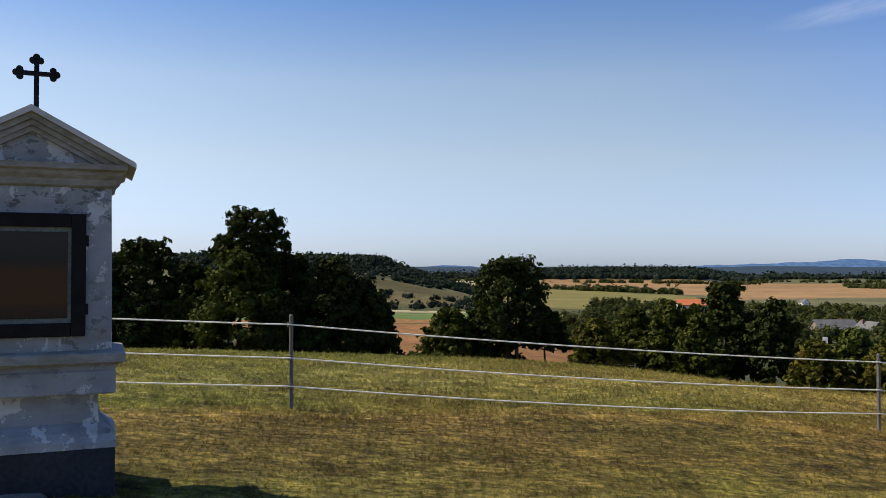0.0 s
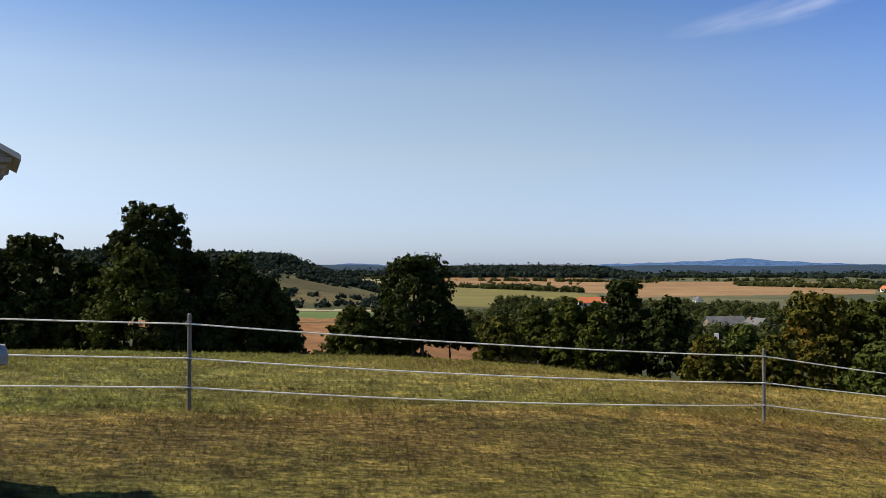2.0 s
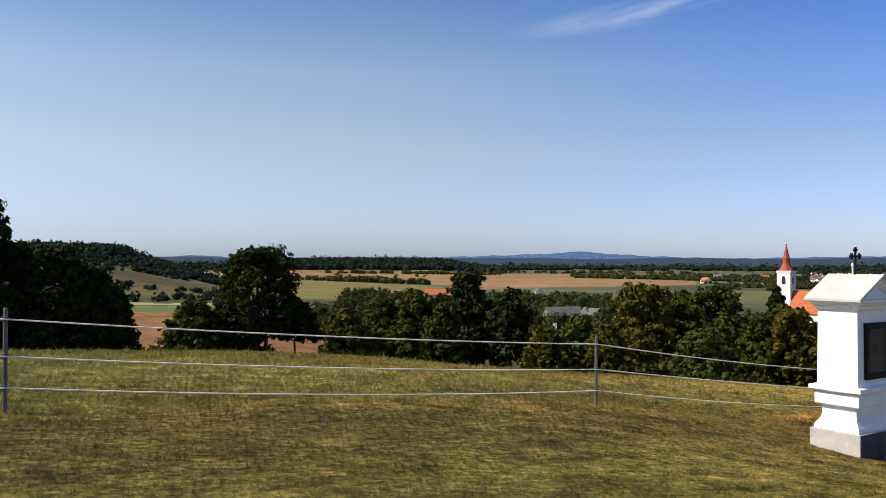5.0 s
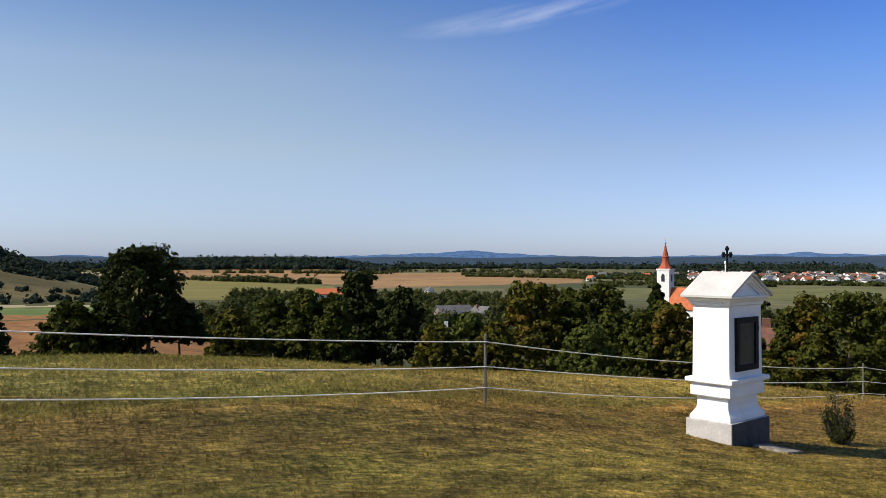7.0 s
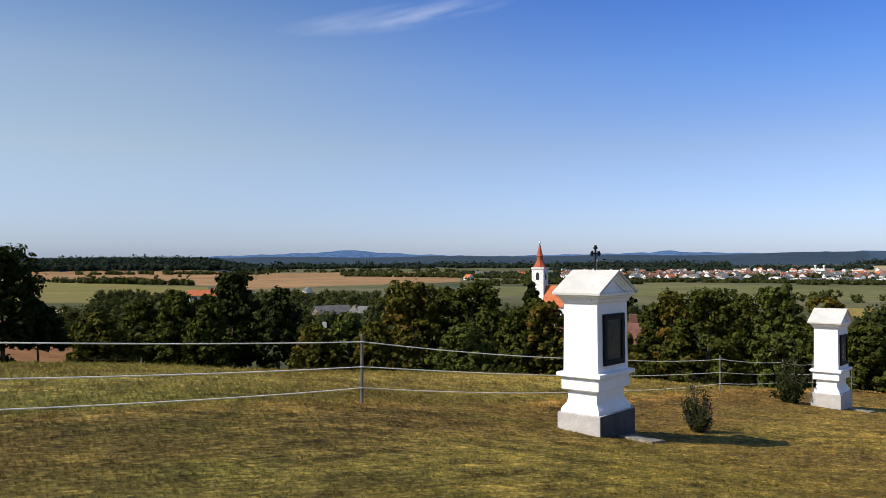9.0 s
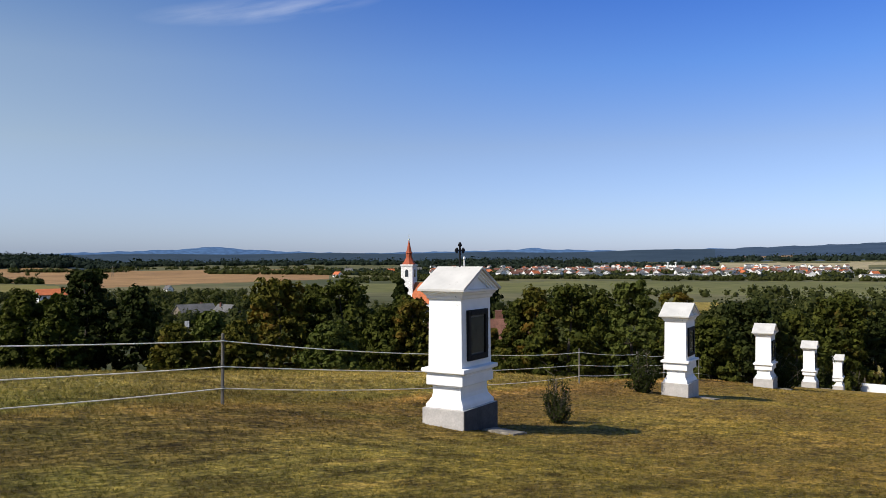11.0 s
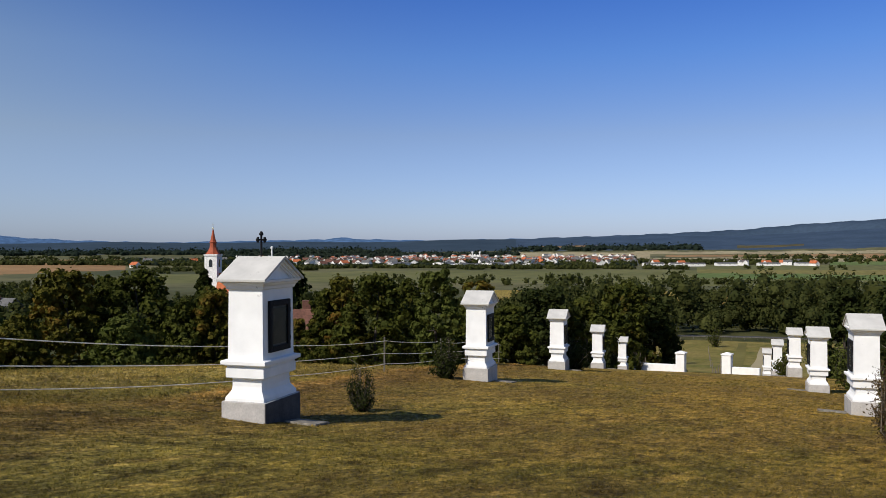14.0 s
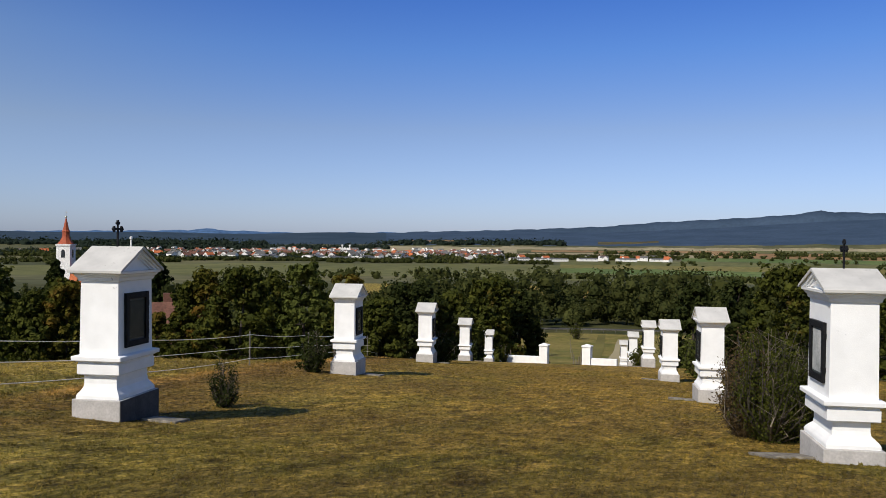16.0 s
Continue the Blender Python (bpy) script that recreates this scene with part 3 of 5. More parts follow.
def shrine(label, wall, base, cross=0.47, mount="darkmat", image="darkglass", neck=0.05, foot=0.09, facing=False, trim=None, longer=0.0, flatter=0.0):
    """Front towards -y, origin on the ground at the middle."""
    ob = tagged(new("wayside_shrine"), label, "shrine", "stations of the avenue")
    bm = bmesh.new()
    slab(bm, -WX - foot, WX + foot, -WY - foot, WY + foot, -0.6, 0.32, 0.012)
    part("plinth", bm, base, ob, "bare grey concrete plinth" if base == "plinth" else "dark tarred plinth")
    # a thin sheet, darker than the plinth, over its front face
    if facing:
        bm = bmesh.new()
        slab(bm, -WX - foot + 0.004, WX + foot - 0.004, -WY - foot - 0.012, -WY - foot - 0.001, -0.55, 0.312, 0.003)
        part("plinth_facing", bm, "darkface", ob, "thin dark facing on the front of the plinth")
    bm = bmesh.new()
    prof = [(0.042, 0.322), (0.042, 0.372), (0.03, 0.40), (0.0, 0.44), (0.012 - neck, 0.50), (-neck, 0.57), (-neck, 0.70), (0.012 - neck, 0.712),
            (0.022, 0.722), (0.034, 0.735), (0.034, 0.895), (0.022, 0.905), (0.022, 0.936)]
    rings(bm, [(WX + o, WY + o, z) for o, z in prof])
    part("pedestal", bm, wall, ob)
    bm = bmesh.new()
    rings(bm, [(WX + o, WY + o, z) for o, z in [(0.045, 0.938), (0.06, 0.95), (0.085, 0.958), (0.10, 0.966), (0.102, 1.022), (0.094, 1.034), (0.01, 1.05)]])
    part("ledge", bm, trim or wall, ob)
    bm = bmesh.new()
    rings(bm, [(WX + 0.006, WY + 0.006, 1.045), (WX - 0.006, WY - 0.006, 2.30 + longer)])
    part("shaft", bm, wall, ob)
    bm = bmesh.new()
    rings(bm, [(WX + o, WY + o, z + longer) for o, z in [(0.002, 2.27), (0.025, 2.285), (0.035, 2.33), (0.065, 2.36), (0.075, 2.385), (0.105, 2.40), (0.11, 2.44)]])
    part("cornice", bm, trim or wall, ob)
    # pediment with recessed field and raking mouldings
    eave, ridge, half = 2.442 + longer, 2.80 + longer - flatter, WX + 0.11
    bm = bmesh.new()
    prism(bm, [(-half + 0.03, eave), (half - 0.03, eave), (0, ridge - 0.02)], -WY - 0.005, WY + 0.005)
    part("pediment", bm, wall, ob)
    slope = math.atan2(ridge - eave, half)
    for y0, y1 in ((-WY - 0.105, -WY - 0.007), (WY + 0.007, WY + 0.105)):
        bm = bmesh.new()
        for s in (-1, 1):
            for drop, inset in ((0.0, 0.0), (0.045, 0.03), (0.085, 0.055)):
                ya, yb = (y0 + inset, y1) if y0 < 0 else (y0, y1 - inset)
                z1, z0 = -drop, -drop - 0.043
                run = half
                pts = [(s * run, eave + z1 + 0.0), (0, ridge + z1), (0, ridge + z0), (s * (run - 0.0), eave + z0)]
                pts = [(x, max(z, eave - 0.002) if abs(x) > 0.01 else z) for x, z in pts]
                pts[3] = (s * (run - (drop + 0.043) / math.tan(slope)), eave + 0.001)
                pts[0] = (s * (run - drop / math.tan(slope)), eave + 0.003)
                prism(bm, pts if s > 0 else pts[::-1], ya, yb)
        bmesh.ops.recalc_face_normals(bm, faces=bm.faces)
        part("raking_moulding", bm, trim or wall, ob)
    for s in (-1, 1):
        bm = bmesh.new()
        over, th = 0.055, 0.045
        out = [(0, ridge + 0.004), (s * (half + over), eave - over * math.tan(slope) + 0.004), (s * (half + over), eave - over * math.tan(slope) + th * 0.9), (s * (half + over - 0.02), eave - over * math.tan(slope) + th * 1.25), (0, ridge + th * 1.12)]
        prism(bm, out if s > 0 else out[::-1], -WY - 0.14, WY + 0.14)
        bmesh.ops.recalc_face_normals(bm, faces=bm.faces)
        part("roof_slab", bm, "roofslab", ob, "weathered pale grey roof slab")
    # framed picture under glass
    fx, z0, z1, y = 0.37, 1.16 + longer * 0.4, 2.07 + longer * 0.4, -WY - 0.004
    frame_ob = None
    bm = bmesh.new()
    for a in ((-fx, -fx + 0.10, z0, z1), (fx - 0.10, fx, z0, z1), (-fx + 0.101, fx - 0.101, z1 - 0.10, z1), (-fx + 0.101, fx - 0.101, z0, z0 + 0.10)):
        slab(bm, a[0], a[1], y - 0.045, y + 0.01, a[2], a[3], 0.006)
    frame_ob = part("picture_frame", bm, "iron", ob, "black iron picture frame")
    bm = bmesh.new()
    slab(bm, -fx + 0.095, fx - 0.095, y - 0.012, y - 0.002, z0 + 0.095, z1 - 0.095)
    part("mount", bm, mount, frame_ob)
    bm = bmesh.new()
    slab(bm, -fx + 0.125, fx - 0.125, y - 0.02, y - 0.013, z0 + 0.135, z1 - 0.135)
    part("picture", bm, image, frame_ob, "pale grey mottled picture" if image == "palepicture" else "dark picture")
    for z in (z0 + 0.2, z1 - 0.2):
        bm = bmesh.new()
        slab(bm, fx, fx + 0.018, y - 0.04, y + 0.005, z - 0.04, z + 0.04, 0.003)
        part("hinge", bm, "iron", frame_ob)
    if cross:
        bm = bmesh.new()
        top, bar, w = ridge + cross, ridge + cross - 0.125, 0.018
        slab(bm, -w, w, -w * 0.7, w * 0.7, ridge - 0.03, top, 0.003)
        slab(bm, -0.125, 0.125, -w * 0.6, w * 0.6, bar - w, bar + w, 0.003)
        for cx, cz, ax, az_ in ((-0.125, bar, 1, 0), (0.125, bar, 1, 0), (0, top - 0.015, 0, 1)):
            sg = -1 if cx < 0 else 1
            lobes = ((cx + 0.018 * sg * ax, cz + 0.018 * az_), (cx - 0.008 * sg * ax + 0.027 * az_, cz + 0.027 * ax - 0.008 * az_), (cx - 0.008 * sg * ax - 0.027 * az_, cz - 0.027 * ax - 0.008 * az_))
            for lx, lz in lobes:
                tube(bm, [(lx, -0.014, lz), (lx, 0.014, lz)], [0.026, 0.026], 10)
        part("cross", bm, "iron", ob, "black iron cross with trefoil ends")
    return ob


ROW_TURN = math.degrees(math.atan2(ROW_U[1], ROW_U[0]))
white = "whitewashed wayside shrine with gabled roof"
LEFT_ROW = [(10.65, 11.22, -1.50), (23.78, 14.9, -2.84), (37.34, 18.91, -4.52), (52.39, 23.62, -6.75), (69.1, 28.88, -9.42)]   # x, y, foot
RIGHT_ROW = [(14.41, 0.01, -1.80), (27.57, 3.84, -3.37), (40.27, 7.52, -5.0), (57.0, 12.08, -6.69), (72.4, 16.7, -9.2), (88.0, 21.3, -11.9)]
OLD = (-3.151, 6.394, -0.084, 22.505)   # x, y, foot, turn of the shaded shrine
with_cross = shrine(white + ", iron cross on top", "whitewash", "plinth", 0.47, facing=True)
plain_one = shrine(white + " and no cross", "whitewash", "plinth", 0)
old_one = shrine("shaded wayside shrine with peeling blue-white paint and iron cross", "peeling", "tarplinth", 0.50, "mat", "picture", 0.09, 0.035, trim="stained")
pale_one = shrine(white + ", iron cross, pale picture", "whitewash", "plinth", 0.47, "darkmat", "palepicture", 0.075, longer=0.20, flatter=0.09)


def stand(x, y, z, turn):
    return pose(x, y, z, 0, 0, turn)


def footstone(x, y, turn, w, d):
    bm = bmesh.new()
    slab(bm, -w / 2, w / 2, -d / 2, d / 2, -0.06, 0.045, 0.012)
    for v in bm.verts:
        v.co.x += 0.012 * math.sin(v.co.y * 17 + x)
        v.co.z += 0.008 * math.sin(v.co.x * 13 + y)
    ob = part("footstone", bm, "slab", None)
    e = 0.5
    gx, gy = float(height(x + e, y) - height(x - e, y)), float(height(x, y + e) - height(x, y - e))
    n = Vector((-gx, -gy, 1)).normalized()
    ob.matrix_world = Matrix.Translation((x, y, float(height(x, y)))) @ n.to_track_quat("Z", "Y").to_matrix().to_4x4() @ pose(0, 0, 0, 0, 0, turn)
    return tagged(ob, "flat weathered footstone in the grass before a shrine", "stone slab", "footstones")


old_one.matrix_world = stand(OLD[0], OLD[1], OLD[2], OLD[3])
footstone(OLD[0] + 0.296 * 0.78, OLD[1] - 0.955 * 0.78, OLD[3], 0.8, 0.55)
for k, (x, y, z) in enumerate(LEFT_ROW):
    m = stand(x, y, z, ROW_TURN)
    if k == 0:
        with_cross.matrix_world = m
    elif k == 1:
        plain_one.matrix_world = m
    else:
        copy_thing(plain_one, m)
    footstone(x + ROW_U[0] * 0.15 - ROW_V[0] * 0.82, y + ROW_U[1] * 0.15 - ROW_V[1] * 0.82, ROW_TURN, 0.62, 0.62)
for k, (x, y, z) in enumerate(RIGHT_ROW):
    if k == 0:
        pale_one.matrix_world = stand(x, y, z, ROW_TURN + 180)
    else:
        copy_thing(plain_one, stand(x, y, z, ROW_TURN + 180))
    footstone(x + ROW_V[0] * 0.85, y + ROW_V[1] * 0.85, ROW_TURN, 0.8, 0.62)

# ---- pasture fence: posts with three tapes ----
POSTS = [(-19.1, 6.1), (-10.5, 8.3), (-1.92, 10.5), (6.6, 12.62), (14.5, 15.0), (22.0, 17.6), (29.0, 20.2), (33.2, 21.7), (41.0, 24.6), (49.0, 27.6), (57.5, 30.5)]


def build_fence():
    fence = tagged(new("pasture_fence"), "pasture fence of thin grey posts with white tapes", "fence")
    tops = []
    for k, (x, y) in enumerate(POSTS):
        z = float(height(x, y))
        lean = Vector((random.uniform(-0.012, 0.012), random.uniform(-0.012, 0.012), 1))
        bm = bmesh.new()
        tube(bm, [Vector((x, y, z - 0.15)), Vector((x, y, z)) + lean * 1.17, Vector((x, y, z)) + lean * 1.185], [0.028, 0.026, 0.018], 8)
        for h in (0.285, 0.64, 1.06):
            slab(bm, x - 0.04, x + 0.02, y - 0.05, y - 0.02, z + h - 0.03, z + h + 0.03, 0.006)
        part("post", bm, "post", fence)
        tops.append((Vector((x, y - 0.045, z)), lean))
    for (a, la), (b, lb) in zip(tops, tops[1:]):
        for h, sag in ((0.285, 0.05), (0.64, 0.04), (1.06, 0.05)):
            bm = bmesh.new()
            p, q = a + la * h, b + lb * h
            s2 = sag * random.uniform(0.5, 1.5)
            cord = []
            for i in range(13):
                t = i / 12
                cord.append(p.lerp(q, t) - Vector((0, 0.003 * math.sin(t * 9), s2 * 4 * t * (1 - t))))
            tube(bm, cord, [0.0095] * 13, 6)
            part("tape", bm, "tape", fence)


build_fence()


def stake_fence(name, pts, tall, label, wires=2, thick=0.04):
    fence = tagged(new(name), label, "fence")
    heads = []
    for x, y in pts:
        z = float(height(x, y))
        bm = bmesh.new()
        tube(bm, [(x, y, z - 0.2), (x + random.uniform(-0.03, 0.03), y, z + tall)], [thick, thick * 0.8], 6)
        part("stake", bm, "wood", fence)
        heads.append(Vector((x, y, z)))
    for a, b in zip(heads, heads[1:]):
        for k in range(wires):
            bm = bmesh.new()
            up = Vector((0, 0, tall * (0.9 - 0.4 * k)))
            tube(bm, [a + up, (a + b) / 2 + up - Vector((0, 0, 0.04)), b + up], [0.006] * 3, 4)
            part("wire", bm, "post", fence)


stake_fence("field_fence", [tuple(at(a, 43 + 0.1 * a)[:2]) for a in (24, 17.5, 11, 4.4, -1.2, -7, -13)], 1.15, "old wooden stakes along the ploughed field")
lane = [(74, 21.8), (84, 25.0), (95, 28.5), (108, 32.6), (122, 37.2), (138, 42.4), (156, 48.2), (178, 55.2)]
stake_fence("lane_fence", [(x, y) for x, y in lane], 1.5, "pale wooden stakes beside the lane below the gate", 2, 0.07)
stake_fence("lane_fence", [(x - 0.3 - 0.02 * x, y + 4 + 0.03 * x) for x, y in lane], 1.3, "wooden stakes on the far side of the lane", 2, 0.06)

# ---- low white wall with gate pillars at the end of the avenue ----
def wall_piece(name, a, b):
    """a: pillar end, b: far end."""
    za, zb = float(height(*a)), float(height(*b))
    ob = tagged(new(name), "low whitewashed wall with a square gate pillar", "wall", "gate walls")
    A, B = Vector((*a, za)), Vector((*b, zb))
    way = (B - A).normalized()
    turn = math.degrees(math.atan2(way.y, way.x))
    long = (Vector(b) - Vector(a)).length
    ob.matrix_world = pose(a[0], a[1], za, 0, 0, turn)
    bm = bmesh.new()
    slab(bm, 0.36, long, -0.16, 0.16, -0.8, 0.62, 0.02)
    for v in bm.verts:
        v.co.z += (zb - za) * max(0, v.co.x) / long * 0.6
    part("wall", bm, "whitewash", ob)
    bm = bmesh.new()
    rings(bm, [(0.34, 0.34, -0.5), (0.34, 0.34, 1.50), (0.40, 0.40, 1.52), (0.40, 0.40, 1.60), (0.05, 0.05, 1.74)])
    part("pillar", bm, "whitewash", ob)


wall_piece("gate_wall", tuple(at(-71.1, 69)[:2]), tuple(at(-68.1, 70)[:2]))
wall_piece("gate_wall", tuple(at(-74.0, 68.2)[:2]), tuple(at(-76.0, 67.6)[:2]))
# ---- trees and bushes ----
def leaf_cloud(centres, radii, count, size, rng, flat=0.75):
    """Small leaf quads over clumps; returns vertices and faces."""
    centres, radii = np.asarray(centres, float), np.asarray(radii, float)
    share = radii ** 2 / (radii ** 2).sum()
    which = rng.choice(len(centres), count, p=share)
    # twigs: each clump is a handful of small tufts with gaps between
    tufts = 14
    tw = rng.normal(size=(len(centres), tufts, 3))
    tw /= np.linalg.norm(tw, axis=2)[:, :, None]
    squash = rng.uniform(0.6, 1.35, (len(centres), 1, 3))
    tc = centres[:, None] + tw * squash * (radii[:, None] * rng.uniform(0.45, 1.08, (len(centres), tufts)))[:, :, None] * np.array([1, 1, flat])
    way = rng.normal(size=(count, 3))
    way /= np.linalg.norm(way, axis=1)[:, None]
    reach = radii[which] * rng.uniform(0.18, 0.48, (len(centres), tufts))[which, rng.integers(0, tufts, count)] * rng.uniform(0.15, 1.0, count) ** 0.6 * (1 + 0.5 * rng.normal(size=count) * (rng.random(count) < 0.2))
    pick = rng.integers(0, tufts, count)
    mid = tc[which, pick] + way * reach[:, None] * np.array([1, 1, 0.8])
    way = way * 0.5 + tw[which, pick] * 0.6
    nrm = way * 1.0 + rng.normal(size=(count, 3)) * 0.36 + np.array([0, 0, 0.22])
    nrm /= np.linalg.norm(nrm, axis=1)[:, None]
    s1 = np.cross(nrm, rng.normal(size=(count, 3)))
    s1 /= np.linalg.norm(s1, axis=1)[:, None]
    s2 = np.cross(nrm, s1)
    a = size * rng.uniform(0.55, 1.25, count)[:, None]
    b = a * rng.uniform(0.5, 0.8, count)[:, None]
    bend = nrm * a * 0.18
    quad = np.stack([mid - s1 * a, mid - s2 * b + bend, mid + s1 * a, mid + s2 * b + bend], 1)
    return quad.reshape(-1, 3), np.arange(count * 4).reshape(-1, 4)


def lump_cores(centres, radii, rng, flat=0.8):
    """Dense leafy hearts of the clumps: small ragged many-sided solids; vertices and triangles."""
    ico = bmesh.new()
    bmesh.ops.create_icosphere(ico, subdivisions=1, radius=1.0)
    ico.verts.ensure_lookup_table()
    pts = np.array([v.co[:] for v in ico.verts])
    tri = np.array([[v.index for v in f.verts] for f in ico.faces])
    ico.free()
    centres, radii = np.asarray(centres, float), np.asarray(radii, float)
    n = len(centres)
    out = pts[None] * (radii[:, None] * rng.uniform(0.7, 1.15, (n, len(pts))))[:, :, None] * np.array([1, 1, flat]) + centres[:, None]
    return out.reshape(-1, 3), (tri[None] + (np.arange(n) * len(pts))[:, None, None]).reshape(-1, 3)


def with_cores(quads, cores):
    """Leaf quads, each cut into two triangles, and the hearts in one pair of arrays."""
    qv, qf = quads
    cv, cf = cores
    tri = np.concatenate([qf[:, (0, 1, 2)], qf[:, (0, 2, 3)], cf + len(qv)])
    return np.concatenate([qv, cv]), tri


def limb_tubes(bm, trunk, r0, ends, rng):
    """A tapered trunk through points, with limbs from it to the clump centres."""
    n = len(trunk)
    tube(bm, trunk, [r0 * (1.25 if i == 0 else 1 - 0.75 * i / (n - 1)) for i in range(n)], 8)
    for e in ends:
        e = Vector(e)
        k = min(range(1, n), key=lambda i: abs(trunk[i].z - (e.z - 0.35 * (e - trunk[i]).length)))
        a = trunk[k]
        mid = a.lerp(e, 0.5) + Vector((rng.uniform(-0.15, 0.15), rng.uniform(-0.15, 0.15), -0.12 * (e - a).length))
        rr = r0 * (0.42 - 0.25 * k / n)
        tube(bm, [a, mid, e], [rr, rr * 0.65, rr * 0.25], 5)


def tree(label, x, y, top, half, leaf, seed, leaves_n=7000, size=0.13, skirt=0.12, shape="round", clumps=34, trunks=1, name="tree", category="tree"):
    """A tree or bush: top is the height of its tip, half its crown's radius, skirt where the crown starts (share of height)."""
    rng = np.random.default_rng(seed)
    z = float(height(x, y)) - 0.05
    tall = max(top - z, 0.5)
    ob = tagged(new(name), label, category)
    ob.location = (x, y, z)
    cs, rs = [], []
    for i in range(clumps):
        f = (i + 0.5) / clumps
        hz = skirt + (1 - skirt) * f
        if shape == "round":
            w = math.sin(math.pi * min(1, 0.12 + 0.80 * f ** 0.8)) ** 0.6
        elif shape == "cone":
            w = (1 - f) ** 0.75 * 0.95 + 0.06
        elif shape == "column":
            w = 0.55 + 0.45 * math.sin(math.pi * f)
        else:
            w = (1 - f ** 2.2) * 0.9 + 0.12
        ang = i * 2.39996 + rng.uniform(-0.4, 0.4)
        rad = half * w * math.sqrt(rng.uniform(0.12, 1.0))
        cr = min(half, tall * 0.5) * rng.uniform(0.20, 0.40) * (0.7 + 0.3 * w)
        rad = max(0.0, min(rad, half * w * 1.05 - cr * 0.55))
        cs.append((rad * math.cos(ang), rad * math.sin(ang), min(hz * tall, tall - cr * 0.72)))
        rs.append(cr)
    verts, faces = leaf_cloud(cs, rs, leaves_n, size, rng)
    verts, faces = with_cores((verts, faces), lump_cores(cs, np.array(rs) * 0.46, rng))
    verts[:, 2] = np.maximum(verts[:, 2], 0.03)
    crown = new("crown", raw_mesh("crown", verts, faces, [M[leaf]]))
    crown.parent = ob
    for t in range(trunks):
        bm = bmesh.new()
        ox = (t - (trunks - 1) / 2) * 0.35
        r0 = max(0.025, 0.022 * tall)
        pts = [Vector((ox * (1 + 0.8 * s) + rng.uniform(-0.04, 0.04) * tall * s, rng.uniform(-0.04, 0.04) * tall * s, -0.1 + s * tall * 0.86)) for s in (0, 0.12, 0.3, 0.5, 0.75, 1)]
        limb_tubes(bm, pts, r0, [c for c in cs[t::max(2, trunks)]][:14], rng)
        part("trunk", bm, "bark", ob)
    return ob


# bearing, distance, height of the tip as a slope from the eye, half width as a slope, leaf, shape, skirt
BELT_A = [
    (23.5, 34.0, 0.028, 0.050, "leaf_a", "round", 0.02), (19.8, 33.2, 0.037, 0.046, "leaf_a", "round", 0.02), (16.9, 35.7, 0.010, 0.045, "leaf_a", "dome", 0.02), (20.5, 32.4, -0.03, 0.05, "leaf_a", "dome", 0.02), (17.0, 32.0, -0.035, 0.045, "leaf_b", "dome", 0.02),
    (12.9, 32.4, 0.072, 0.045, "leaf_a", "round", 0.42), (13.8, 31.5, 0.026, 0.066, "leaf_b", "dome", 0.10), (10.4, 33.2, 0.020, 0.050, "leaf_a", "dome", 0.02), (7.6, 31.5, 0.0155, 0.060, "leaf_a", "dome", 0.02), (5.6, 31.5, -0.012, 0.048, "leaf_a", "dome", 0.06), (11.0, 30.7, -0.03, 0.05, "leaf_a", "dome", 0.03),
    (4.6, 32.4, -0.030, 0.028, "leaf_a", "dome", 0.12),
]
BELT_B = [
    (-4.7, 40, 0.0155, 0.049, "leaf_a", "round", 0.30), (-3.0, 41, -0.036, 0.045, "leaf_a", "dome", 0.04), (-0.5, 40, -0.045, 0.044, "leaf_b", "dome", 0.02), (-7.0, 42, -0.046, 0.030, "leaf_a", "dome", 0.45),
    (-10.4, 47, -0.060, 0.040, "leaf_c", "dome", 0.02), (-13.0, 50, -0.046, 0.040, "leaf_b", "dome", 0.02), (-15.2, 48, -0.037, 0.042, "leaf_b", "dome", 0.02),
    (-18.8, 50, -0.0125, 0.031, "leaf_a", "round", 0.04), (-17.2, 46, -0.050, 0.034, "leaf_b", "dome", 0.02), (-21.7, 49, -0.033, 0.038, "leaf_a", "dome", 0.02),
]
BELT_C = [
    (-24.2, 42, -0.078, 0.036, "leaf_c", "dome", 0.02), (-26.4, 44, -0.064, 0.032, "leaf_d", "dome", 0.02), (-28.2, 42, -0.076, 0.034, "leaf_c", "dome", 0.02),
    (-30.7, 50, -0.027, 0.043, "leaf_c", "round", 0.03), (-33.2, 52, -0.034, 0.036, "leaf_b", "dome", 0.02), (-35.2, 51, -0.027, 0.044, "leaf_b", "round", 0.03), (-34.3, 40, -0.078, 0.040, "leaf_d", "dome", 0.02),
    (-16.9, 300, -0.0415, 0.026, "leaf_b", "dome", 0.02), (-39.3, 210, -0.047, 0.024, "leaf_b", "dome", 0.02),
    (-38.9, 290, -0.0285, 0.015, "leaf_a", "cone", 0.02), (-44.7, 280, -0.030, 0.021, "leaf_a", "round", 0.02), (-43.0, 290, -0.037, 0.018, "leaf_a", "dome", 0.02),
    (-38.0, 46, -0.062, 0.034, "leaf_b", "dome", 0.02), (-39.9, 46, -0.052, 0.036, "leaf_c", "round", 0.02), (-42.5, 52, -0.048, 0.040, "leaf_b", "dome", 0.02),
]
